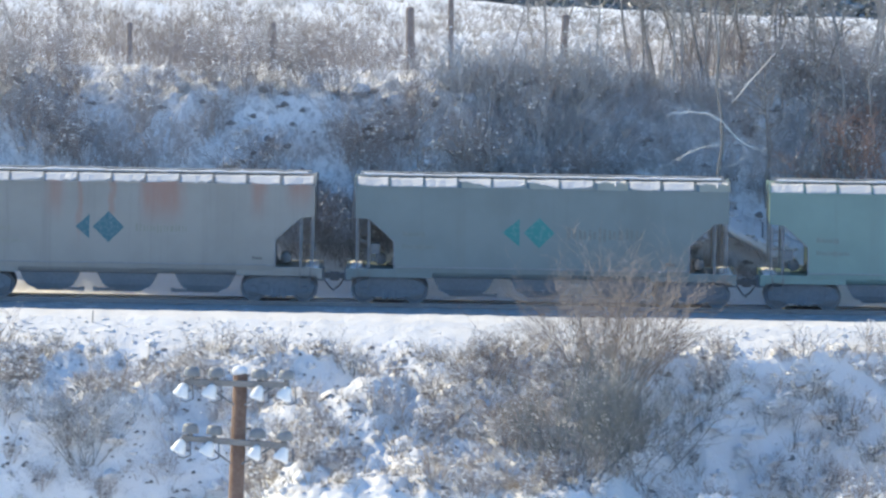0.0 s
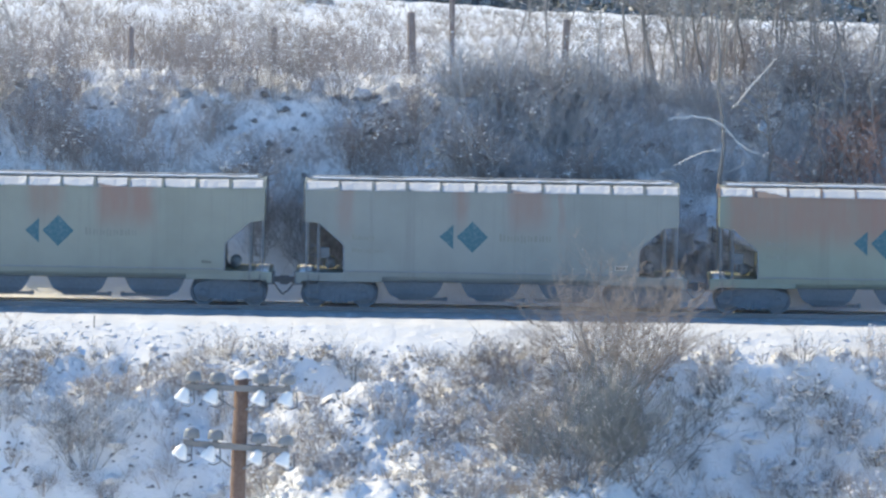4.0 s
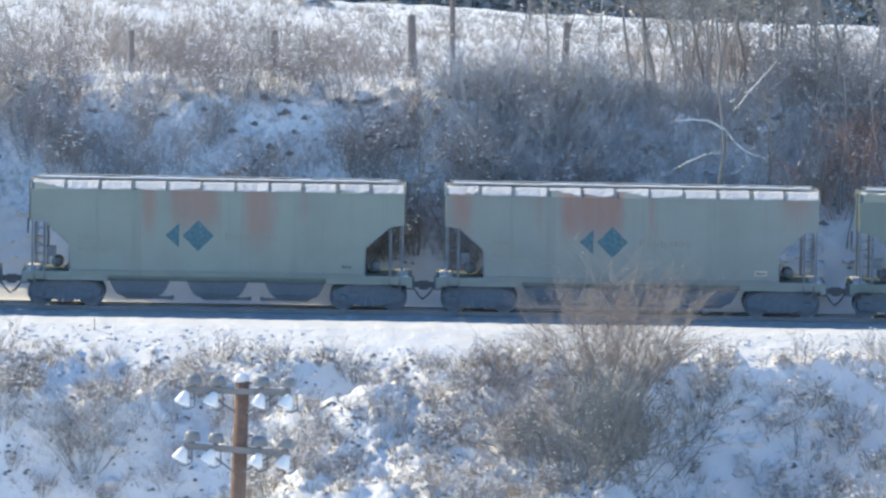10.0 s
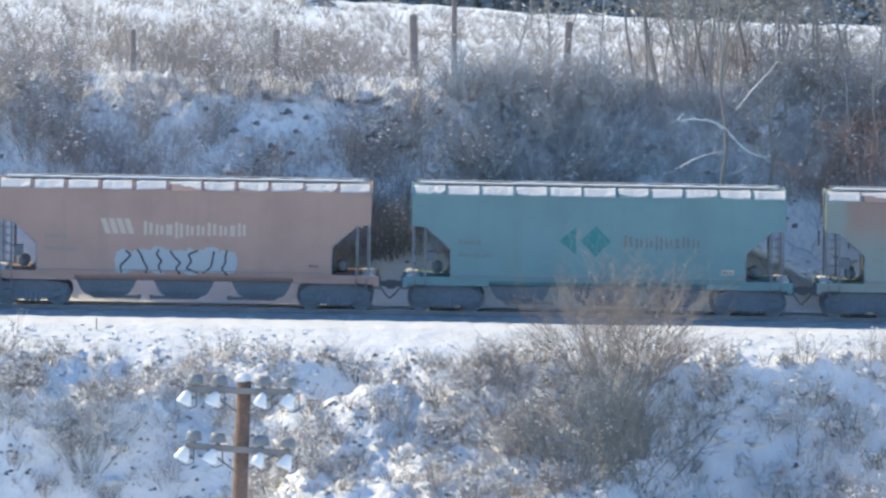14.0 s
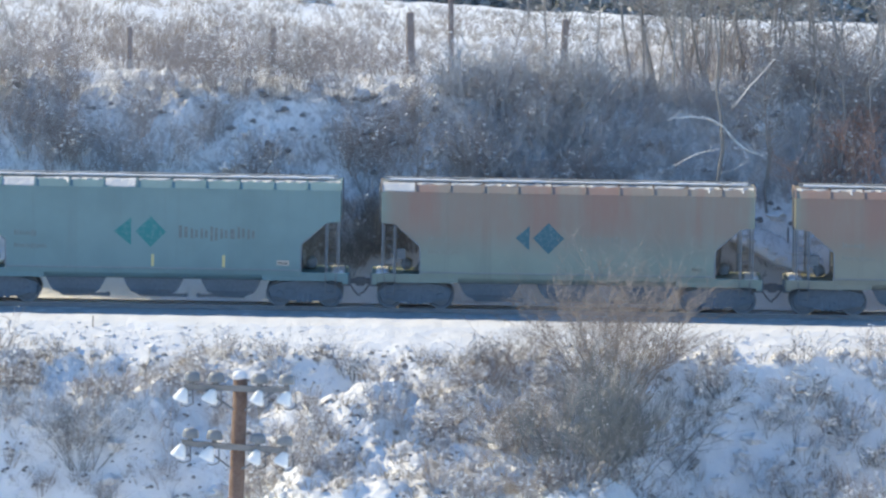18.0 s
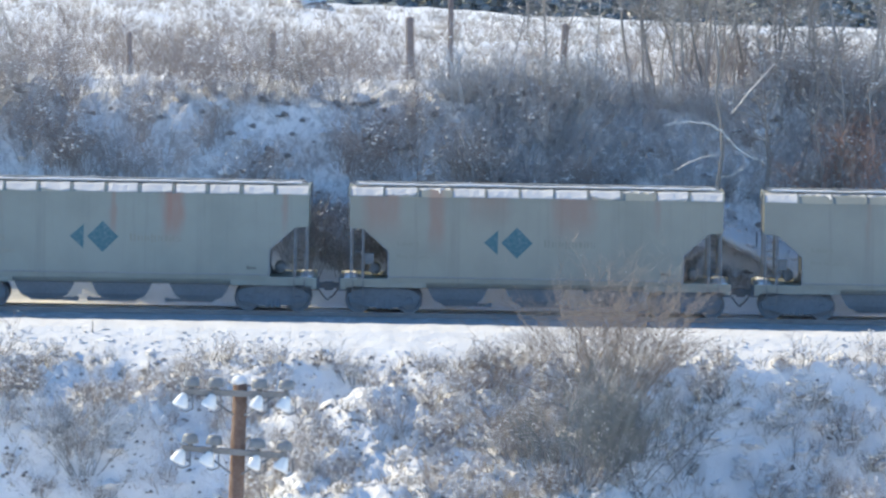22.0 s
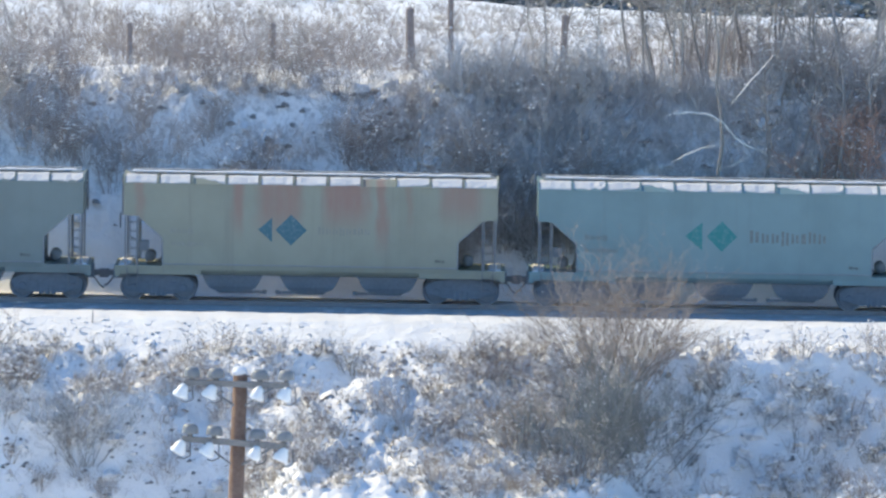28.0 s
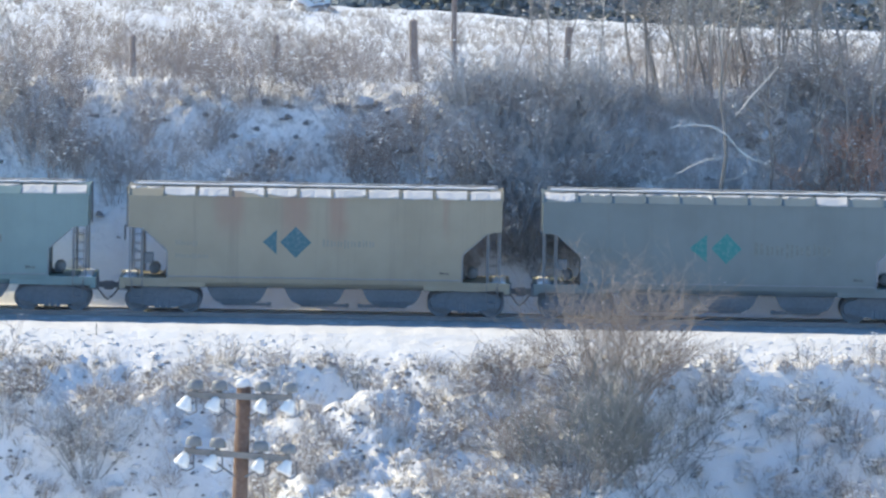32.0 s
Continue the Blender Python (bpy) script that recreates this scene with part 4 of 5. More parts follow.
def right_spot(rng):
    x, y = rng.uniform(7.5, 18.5), rng.uniform(-13.2, -8.0)
    return None if bare(x, y) else (x, y)


def bank_spot(rng):
    x, y = rng.uniform(-19, 19), rng.uniform(3.9, 7.6)
    want = 0.6 if x < -3.5 else 1.0
    if x < -7.4 and y < 4.7:
        return None
    if (12.9 < x < 17 and y < 5.4) or (8 < x < 12.2 and y < 3.9):
        return None
    return (x, y) if rng.random() < want else None


def edge_spot(rng):
    x, y = rng.uniform(-19, 19), 7.4 + 10.5 * rng.random() ** 1.6
    clear = all(abs(x - p) > 0.75 or y > 13.6 for p in (-11.6, -6.3, -1.1, 0.38, 4.55))
    if -2 < x < 9 and rng.random() < 0.55:
        return None
    return (x, y) if clear else None


scatter(1, 140, slope_spot, "low", "snowy_shrub", "low bare shrub laden with snow on the embankment slope", "shrubs on the embankment", 0.6, 1.5)
scatter(2, 215, bank_spot, "bank", "bare_shrub", "leafless grey shrub on the shaded snowy cut bank", "shrubs on the bank", 0.55, 1.15)
scatter(8, 46, lambda g: (g.uniform(-6.8, 8.6), g.uniform(3.4, 4.6)), "thicket", "bare_shrub", "dense grey leafless shrub at the foot of the cut bank", "shrubs on the bank", 0.5, 1.0)
scatter(11, 26, lambda g: (g.uniform(7, 15.5), g.uniform(8.6, 15)), "edge", "field_shrub", "leafless brown shrub on the edge of the snowy field", "shrubs by the field", 0.9, 1.5)
scatter(3, 80, edge_spot, "edge", "field_shrub", "leafless brown shrub on the edge of the snowy field", "shrubs by the field", 0.6, 1.1)
scatter(6, 84, left_spot, "low", "snowy_shrub", "low bare shrub laden with snow on the embankment slope", "shrubs on the embankment", 0.5, 1.2)
scatter(7, 26, lambda g: (g.uniform(-7, -2.5), g.uniform(-16.8, -12.5)), "low", "snowy_shrub", "low bare shrub laden with snow on the embankment slope", "shrubs on the embankment", 0.5, 1.1)
scatter(4, 40, slope_spot, "tan", "tan_shrub", "tan-brown leafless shrub on the embankment slope", "shrubs on the embankment", 0.6, 1.2)
scatter(5, 20, right_spot, "low", "snowy_shrub", "low bare shrub laden with snow on the embankment slope", "shrubs on the embankment", 0.7, 1.6)
for x, y, s in ((14.5, 4.7, 1.0), (15.6, 5.2, 1.05), (16.6, 4.6, 0.95), (15.1, 5.5, 0.9)):
    plant("rust_brown_shrub", BUSHES["rust"][int(x) % 3], on_ground(x, y), x, s, "rust-brown shrub with withered leaves on the cut bank", "shrub", "withered shrubs")

# trees: mostly on the right of the bank and along the field
rng = random.Random(7)
SPOTS = [(-0.9, 4.0, 0, 0.62), (2.45, 13.6, 4, 0.8), (3.7, 14.2, 2, 0.75), (4.05, 13.6, 0, 0.7), (4.3, 15.0, 4, 0.9), (5.75, 8.2, 3, 0.75), (5.2, 5.6, 2, 0.8), (7.6, 8.6, 0, 0.8), (-16.4, 6.0, 2, 0.7), (-15.6, 12.5, 4, 0.8)]
for i in range(62):
    x, y = rng.uniform(6.5, 19), 4.0 + 12.5 * rng.random()
    if x > 11.5 or y > 7.0:
        SPOTS.append((x, y, rng.randrange(5), rng.uniform(0.6, 1.05)))
for i in range(16):
    SPOTS.append((rng.uniform(-19, 6), rng.uniform(3.6, 11), rng.choice((2, 4, 4)), rng.uniform(0.3, 0.5)))
for x, y, k, s in SPOTS:
    label = "slender leafless tree with pale bark on the snowy bank" if k in (2, 3) else "slender leafless grey tree on the snowy bank"
    plant("bare_tree", TREES[k], on_ground(x, y), 7.1 * x, s, label, "tree", "leafless trees on the bank")


def dead_tree():
    """A dead tree with pale broken limbs."""
    x, y, up = 10.15, 3.55, 0.2
    foot = on_ground(x, y)
    soup = Soup()
    soup.tube([Vector(p) for p in ((x - 0.1, y, foot.z - 0.2), (x + 0.05, y, 3.2), (x - 0.06, y, 4.3), (x + 0.1, y, 5.4), (x + 0.06, y, 6.4), (x - 0.12, y, 7.6), (x - 0.05, y, 8.8), (x - 0.2, y, 10.2), (x - 0.1, y, 11.6))], [0.085, 0.08, 0.075, 0.07, 0.065, 0.055, 0.045, 0.03, 0.015], 6)
    tree = tagged(new("dead_tree", soup.mesh("trunk", BARK)), "dead grey tree with broken pale limbs on the bank", "tree", "leafless trees on the bank")
    limbs = (((8.2, 6.28), (8.7, 6.36), (9.35, 6.36), (9.9, 6.26), (10.2, 6.08), (10.7, 5.5), (11.3, 5.1), (11.75, 4.95)),
             ((10.35, 6.5), (10.9, 7.1), (11.5, 7.8), (12.1, 8.5)),
             ((10.1, 5.2), (9.5, 5.1), (8.9, 4.85), (8.4, 4.6)),
             ((10.2, 4.4), (10.7, 4.5), (10.95, 4.75)))
    for i, pts in enumerate(limbs):
        soup = Soup()
        k = len(pts)
        r = 0.05 if i == 0 else 0.028
        g = random.Random(i + 5)
        way = []
        for (a, b), (c, e) in zip(pts, pts[1:] + pts[-1:]):
            way += [Vector((a, y - 0.25, b + up)), Vector(((a + c) / 2 + g.uniform(-0.05, 0.05), y - 0.25 + g.uniform(-0.08, 0.08), (b + e) / 2 + up + g.uniform(-0.06, 0.06)))]
        way = way[:-1]
        k = len(way)
        soup.tube(way, [r * g.uniform(0.75, 1.15) * (1 - 0.6 * abs(2 * j / (k - 1) - 1) ** 2) for j in range(k)], 5)
        for p in way[1::2]:
            sprig(soup, g, p, Vector((g.uniform(-1, 1), -0.2, g.uniform(-0.8, 1))), g.uniform(0.3, 0.8), 0.012, 2, 0, 0.3)
        part("broken_limb", soup.mesh("broken_limb", PALE_LIMB), None, tree, "pale snow-dusted broken limb")


dead_tree()


# the large bush before the line
def great_bush(x, y, spec, name, label, tan, share=0.1, size=0.045):
    foot = on_ground(x, y)
    soup, knots, rng = bush_soup(*spec)
    ob = tagged(new(name, soup.mesh("branches", tan)), label, "shrub", "large bushes on the embankment")
    ob.location = foot
    if share:
        tagged(part("snow_load", snow_soup(knots, rng, share, size).mesh("snow_load", SNOW_CLEAN, True), None, ob, "lumps of fresh snow on the twigs"), kind="stuff")


great_bush(4.5, -16.4, (201, 46, 3.8, 4.4, 0.018, 14, 6, 0.95), "great_bush", "large dense leafless dark grey bush below the line", SHADED_TWIG, 0.006)
great_bush(6.4, -14.8, (202, 36, 3.9, 4.4, 0.017, 13, 6, 0.9), "great_bush", "large leafless dark grey bush below the line", SHADED_TWIG, 0.006)
great_bush(5.7, -11.4, (203, 56, 4.7, 3.8, 0.017, 14, 6, 0.55), "tan_bush", "tall tan-tipped leafless bush before the track", TWIG_TAN, 0.01, 0.02)
great_bush(6.9, -12.4, (213, 26, 2.2, 2.6, 0.017, 11, 5, 0.75), "great_bush", "dense leafless dark grey bush on the slope", SHADED_TWIG, 0.01)
great_bush(7.9, -16.2, (211, 13, 2.5, 2.6, 0.015, 11, 5, 0.8), "great_bush", "leafless grey bush spreading over the slope", TWIG, 0.03)
great_bush(3.0, -17.6, (212, 12, 1.4, 1.8, 0.013, 8, 4, 0.85), "tan_bush", "low reddish-tan bush on the slope", TWIG_TAN, 0.03)
for i, (x, y, h) in enumerate(((8.5, -9.4, 2.6), (9.2, -9.7, 2.9), (12.4, -10.0, 2.6), (15.8, -12.0, 1.9))):
    great_bush(x, y, (220 + i, 4, h, 0.7, 0.015, 8, 3, 0.22), "tall_shrub", "tall thin leafless shrub on the slope", TWIG_DARK, 0.03)
for i, (x, y, h) in enumerate(((9.6, -8.9, 0.9), (11.4, -9.3, 0.8), (12.9, -9.1, 0.9), (14.2, -9.6, 0.8), (8.3, -10.3, 0.9), (12.3, -10.6, 0.7), (15.2, -10.4, 0.8), (9.4, -12.0, 0.6))):
    great_bush(x, y, (230 + i, 16, h, 1.1, 0.014, 7, 3, 0.9), "low_bush", "low dark snow-dusted bush on the embankment slope", SHADED_TWIG, 0.12, 0.05)
great_bush(2.9, -14.6, (204, 30, 2.4, 2.2, 0.014, 9, 5, 0.8), "tan_bush", "reddish-tan leafless bush below the line", TWIG_TAN, 0.06)
great_bush(-12.3, -13.1, (207, 40, 2.9, 1.7, 0.018, 9, 3, 0.4), "great_bush", "dense leafless brown bush on the slope", TWIG_DARK, 0.2)
great_bush(-15.2, -12.5, (208, 16, 1.9, 1.2, 0.016, 8, 3, 0.5), "great_bush", "leafless brown bush on the slope", TWIG_DARK, 0.2)
great_bush(1.2, -8.6, (209, 18, 0.95, 1.0, 0.014, 6, 3, 0.7), "low_bush", "low dark bush at the edge of the shoulder", TWIG, 0.3)
great_bush(-3.1, -9.0, (214, 12, 0.9, 1.1, 0.016, 6, 3, 0.8), "low_bush", "low dark snow-dusted bush at the edge of the shoulder", SHADED_TWIG, 0.2)
great_bush(-3.9, -8.2, (215, 7, 0.9, 0.8, 0.012, 4, 1, 0.6), "low_bush", "thin dark stems at the edge of the shoulder", TWIG_DARK, 0.02)
great_bush(-5.6, -8.8, (210, 9, 1.2, 1.0, 0.011, 5, 2, 0.7), "low_bush", "low thin bush at the edge of the shoulder", TWIG, 0.1)


def make_stuff():
    """Weeds, tussocks and grass that nobody could count."""
    rng = random.Random(31)
    weeds = [bush_soup(300 + i, 6, 0.95, 0.5, 0.009, 4, 1, 0.5)[0] for i in range(6)]
    brush = [bush_soup(340 + i, 9, 1.35, 1.0, 0.017, 7, 3, 0.7)[0] for i in range(5)]
    herd = Herd()
    for _ in range(900):
        x, y = rng.uniform(-20, 20), 12.4 + 29 * rng.random() ** 1.15
        k = rng.uniform(0.4, 1.15)
        herd.add(rng.choice(weeds), Matrix.LocRotScale(on_ground(x, y), Euler((0, 0, rng.uniform(0, 6.28))), Vector((k, k, k))))
    for _ in range(330):
        x, y = rng.uniform(-20, -3), 12.4 + 14 * rng.random() ** 1.3
        k = rng.uniform(0.7, 1.5)
        herd.add(rng.choice(weeds), Matrix.LocRotScale(on_ground(x, y), Euler((0, 0, rng.uniform(0, 6.28))), Vector((k, k, k))))
    herd.thing("field_weeds", TWIG_TAN, "dry brown weeds standing in the snowy field", "weeds")
    herd = Herd()
    for _ in range(560):
        x, y = rng.uniform(-19, 19), rng.uniform(3.7, 8.4)
        if x < -7.4 and y < 4.6:
            continue
        k = rng.uniform(0.7, 1.7) * (1.0 if x > -4 else 0.85)
        herd.add(rng.choice(weeds), Matrix.LocRotScale(on_ground(x, y), Euler((0, 0, rng.uniform(0, 6.28))), Vector((k, k, k))))
    for _ in range(430):
        x, y = rng.uniform(0.5, 19), 3.9 + 4.2 * rng.random()
        low = 6.0 < x < 12.6
        k = rng.uniform(0.9, 1.5) * (0.55 if low else 1.0)
        if (8.4 < x < 14.6 and y < 5.0) or (13.6 < x < 17.4 and y < 6.2):
            continue
        herd.add(rng.choice(brush), Matrix.LocRotScale(on_ground(x, y), Euler((0, 0, rng.uniform(0, 6.28))), Vector((k, k, k))))
    herd.thing("bank_brush", HAZED_TWIG, "thin haze-grey brush on the shaded snowy bank", "brush")
    herd = Herd()
    blades = []
    for i in range(4):
        s, r2 = Soup(), random.Random(330 + i)
        for _ in range(9):
            a = r2.uniform(0, 6.28)
            b = Vector((0.06 * math.cos(a), 0.06 * math.sin(a), -0.03))
            tip = b + Vector((0.22 * math.cos(a), 0.22 * math.sin(a), r2.uniform(0.25, 0.5)))
            s.tube([b, b.lerp(tip, 0.5) + Vector((0, 0, 0.07)), tip], [0.008, 0.006, 0.003], 3)
        blades.append(s)
    for _ in range(2600):
        x, y = rng.uniform(-21, 21), 12.0 + 34 * rng.random()
        k = rng.uniform(0.35, 0.9)
        herd.add(rng.choice(blades), Matrix.LocRotScale(on_ground(x, y), Euler((0, 0, rng.uniform(0, 6.28))), Vector((1.5 * k, k, k))))
    herd.thing("field_stubble", STRAW, "short dry stubble poking through the snow of the field", "stubble")
    herd = Herd()
    for _ in range(1500):
        x, y = rng.uniform(-19, 19), rng.uniform(-19.5, -8.0)
        if bare(x, y):
            continue
        k = rng.uniform(0.5, 1.3)
        herd.add(rng.choice(blades), Matrix.LocRotScale(on_ground(x, y), Euler((0, 0, rng.uniform(0, 6.28))), Vector((k, k, k))))
    herd.thing("slope_grass", STRAW, "dry grass tufts poking through the snow of the embankment", "grass")
    herd = Herd()
    for _ in range(2600):
        x, y = rng.uniform(-18, 18), rng.uniform(-19.5, -8.6)
        if bare(x, y) or bumps(x + 7, y, 0.5, 3) < -0.05:
            continue
        k = rng.uniform(0.2, 0.6)
        herd.add(rng.choice(weeds), Matrix.LocRotScale(on_ground(x, y), Euler((rng.uniform(-0.5, 0.5), rng.uniform(-0.5, 0.5), rng.uniform(0, 6.28))), Vector((k, k, k))))
    herd.thing("slope_weeds", TWIG_DARK, "broken dry weeds in the snow of the embankment", "weeds")
    lumps = []
    for i in range(14):
        bm = bmesh.new()
        bmesh.ops.create_icosphere(bm, subdivisions=3 if i < 7 else 2, radius=0.36)
        for v in bm.verts:
            q = v.co * 3.2 + Vector((17 * i, 0, 0))
            v.co *= 0.75 + 0.75 * noise.fractal(q, 0.9, 2.0, 3)
            v.co.z = max(-0.12, v.co.z * 0.62)
        s = Soup()
        bm.verts.index_update()
        s.v = [tuple(v.co) for v in bm.verts]
        s.f = [tuple(v.index for v in f.verts) for f in bm.faces]
        bm.free()
        lumps.append(s)
    lumps, small = lumps[:7], lumps[7:]
    herd = Herd()
    for _ in range(230):
        x, y = rng.uniform(-19, 19), rng.uniform(-19.5, -7.6)
        if bare(x, y) or bumps(x + 3, y, 0.35, 2) < -0.1:
            continue
        k = rng.uniform(0.5, 1.3)
        herd.add(rng.choice(lumps), Matrix.LocRotScale(on_ground(x, y), Euler((0, 0, rng.uniform(0, 6.28))), Vector((k, k, k))))
    for _ in range(110):
        x, y = rng.uniform(8.5, 18.5), rng.uniform(-10.6, -7.6)
        k = rng.uniform(0.35, 1.1)
        herd.add(rng.choice(lumps), Matrix.LocRotScale(on_ground(x, y), Euler((0, 0, rng.uniform(0, 6.28))), Vector((k, k, k))))
    for _ in range(160):
        x, y = rng.uniform(-19, 19), rng.uniform(3.3, 9.0)
        k = rng.uniform(0.4, 1.2)
        herd.add(rng.choice(lumps), Matrix.LocRotScale(on_ground(x, y), Euler((0, 0, rng.uniform(0, 6.28))), Vector((k, k, k))))
    for _ in range(3400):
        x, y = rng.uniform(-19, 19), -7.2 - 12.3 * rng.random()
        if bare(x, y) or bumps(x - 9, y, 0.6, 2) < -0.12:
            continue
        k = rng.uniform(0.12, 0.5) * (1.0 if y < -8.4 else 0.5)
        herd.add(rng.choice(small), Matrix.LocRotScale(on_ground(x, y), Euler((0, 0, rng.uniform(0, 6.28))), Vector((1.3 * k, k, k))))
    for _ in range(650):                        # the broken crust along the shoulder
        x, y = rng.uniform(-19, 19), -5.5 - 2.4 * rng.random() ** 0.7
        if -4.5 < x < 3 and y > -7.4:
            continue
        k = rng.uniform(0.06, 0.3)
        herd.add(rng.choice(small), Matrix.LocRotScale(on_ground(x, y, 0.0), Euler((0, 0, rng.uniform(0, 6.28))), Vector((1.9 * k, k, 0.5 * k))))
    herd.thing("snow_tussocks", SNOW_CLEAN, "snow-capped grass tussocks on the embankment and bank", "snow", True)


make_stuff()


# ---- posts, poles and far trees ----
def fence_post(x, y, height, r, lean):
    bm = bmesh.new()
    loft(bm, [[(r * k * math.cos(a), r * k * math.sin(a), z) for a in [math.pi * i / 4 for i in range(8)]] for z, k in ((-0.3, 1.05), (0.4 * height, 1.0), (height, 0.9), (height + 0.05, 0.5))])
    post = part("fence_post", bm, POST_WOOD, None)
    post.matrix_world = Matrix.Translation(on_ground(x, y)) @ pose(0, 0, 0, 0, lean, 0)
    tagged(post, "weathered grey wooden fence post in the snowy field", "fence post", "posts along the field")


for x, y, h, r, lean in ((-11.6, 12.3, 1.75, 0.11, 0), (-6.3, 12.2, 1.8, 0.135, 1), (-1.1, 12.1, 2.4, 0.16, -1), (4.55, 12.1, 2.3, 0.145, 3)):
    fence_post(x, y, h, r, lean)


def field_pole():
    bm = bmesh.new()
    rod(bm, (0, 0, -0.3), (0.03, 0, 8.0), 0.105, 10)
    pole = part("utility_pole", bm, POST_WOOD, None)
    pole.location = on_ground(0.38, 12.2)
    tagged(pole, "tall dark wooden pole standing in the snowy field", "pole")


field_pole()


def telegraph_pole():
    """The near pole with two arms and its insulators."""
    top = Vector((-2.98, -175.9, 15.60))
    foot = on_ground(-3.35, -175.9, 0.4)
    pole = new("telegraph_pole")
    pole.location = foot
    tagged(pole, "brown wooden telegraph pole with two arms of porcelain insulators", "pole")
    d = top - foot
    bm = bmesh.new()
    spin(bm, [(0.15, 0), (0.128, d.z * 0.5), (0.108, d.z - 0.03), (0.08, d.z)], "z", (0, 0, 0), 16)
    for v in bm.verts:
        v.co.x += d.x * v.co.z / d.z
    part("shaft", bm, POLE_WOOD, pole, "", True)
    bm = bmesh.new()
    spin(bm, [(0.085, 0.0), (0.11, 0.05), (0.08, 0.12), (0.02, 0.14)], "z", (d.x - 0.02, 0, d.z - 0.02), 12)
    part("snow_cap", bm, SNOW_CLEAN, pole, "cap of snow on the pole's top", True)
    for drop, slope in ((0.14, -1.5), (1.02, -4.0)):
        at = Vector((d.x * (1 - drop / d.z), -0.12, d.z - drop))
        turn = Matrix.Translation(at) @ pose(0, 0, 0, 0, -slope, -4)

        def fit(name, bm, mat, m=None, label="", smooth=False):
            ob = part(name, bm, mat, pole, label, smooth)
            ob.matrix_local = turn @ (m or Matrix())
        bm = bmesh.new()
        box(bm, -0.84, 0.74, -0.045, 0.045, -0.045, 0.045, 0.008)
        fit("crossarm", bm, ARM_WOOD)
        for s in (-1, 1):
            bm = bmesh.new()
            rod(bm, (s * 0.50, -0.06, -0.04), (s * 0.08, -0.03, -0.32), 0.018)
            fit("arm_brace", bm, IRON)
        for x in (-0.72, -0.36, 0.29, 0.69):
            bm = bmesh.new()
            spin(bm, [(0.03, 0.11), (0.08, 0.10), (0.122, 0.09), (0.127, 0.105), (0.12, 0.15), (0.112, 0.19), (0.10, 0.215), (0.06, 0.232), (0.015, 0.238)], "z", (x, 0, 0), 14)
            fit("upper_insulator", bm, DARK_BELL, None, "dull grey porcelain insulator", True)
            bm = bmesh.new()
            rod(bm, (x, 0, -0.02), (x, 0, 0.12), 0.042)
            fit("pin", bm, IRON)
        for x in (-0.87, -0.44, 0.26, 0.67):
            bm = bmesh.new()
            spin(bm, [(0.008, 0.01), (0.04, 0.0), (0.065, -0.03), (0.085, -0.08), (0.108, -0.14), (0.12, -0.175), (0.115, -0.195), (0.09, -0.20), (0.02, -0.18)], "z", (0, 0, 0), 16)
            fit("lower_insulator", bm, GLASS_BELL, pose(x + 0.05, -0.08, -0.02, 0, 20, 0), "white porcelain insulator", True)
            bm = bmesh.new()
            rod(bm, (x + 0.16, -0.04, -0.02), (x + 0.18, -0.08, -0.24), 0.012)
            rod(bm, (x + 0.18, -0.08, -0.24), (x + 0.08, -0.08, -0.29), 0.012)
            rod(bm, (x + 0.08, -0.08, -0.29), (x, -0.08, -0.27), 0.012)
            fit("hook", bm, IRON)


telegraph_pole()


def conifer_soup(seed, height):
    rng = random.Random(seed)
    s, snow = Soup(), Soup()
    s.tube([Vector((0, 0, -0.3)), Vector((0, 0, height * 0.5)), Vector((0, 0, height))], [0.16, 0.1, 0.02], 5)
    k = 0
    z = 0.8
    while z < height - 0.2:
        r = (1 - z / height) * height * 0.22 + 0.15
        for _ in range(9):
            a = rng.uniform(0, 6.28)
            L = r * rng.uniform(0.6, 1.15)
            for j in range(3):
                t = (j + 0.7) / 3
                c = (math.cos(a) * L * t, math.sin(a) * L * t, z - 0.28 * L * t + rng.uniform(-0.06, 0.06))
                s.blob(c, 0.28 * (1.15 - 0.4 * t), 0.16, rng, 4)
                if rng.random() < 0.06:
                    snow.blob((c[0], c[1], c[2] + 0.09), 0.20, 0.09, rng, 4)
        z += 0.42 + 0.02 * height
        k += 1
    return s, snow


FIRS = []
for i, h in enumerate((9, 11, 13, 7)):
    s, snow = conifer_soup(400 + i, h)
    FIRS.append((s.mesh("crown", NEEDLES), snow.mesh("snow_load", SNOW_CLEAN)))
rng = random.Random(55)
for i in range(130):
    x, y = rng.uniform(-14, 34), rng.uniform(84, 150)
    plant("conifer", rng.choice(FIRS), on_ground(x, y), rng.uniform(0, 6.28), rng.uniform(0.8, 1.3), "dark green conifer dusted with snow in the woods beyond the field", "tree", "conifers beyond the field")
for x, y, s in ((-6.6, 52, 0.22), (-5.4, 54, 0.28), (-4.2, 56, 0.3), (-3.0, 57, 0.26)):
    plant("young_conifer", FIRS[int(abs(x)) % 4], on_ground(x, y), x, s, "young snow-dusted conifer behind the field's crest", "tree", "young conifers")


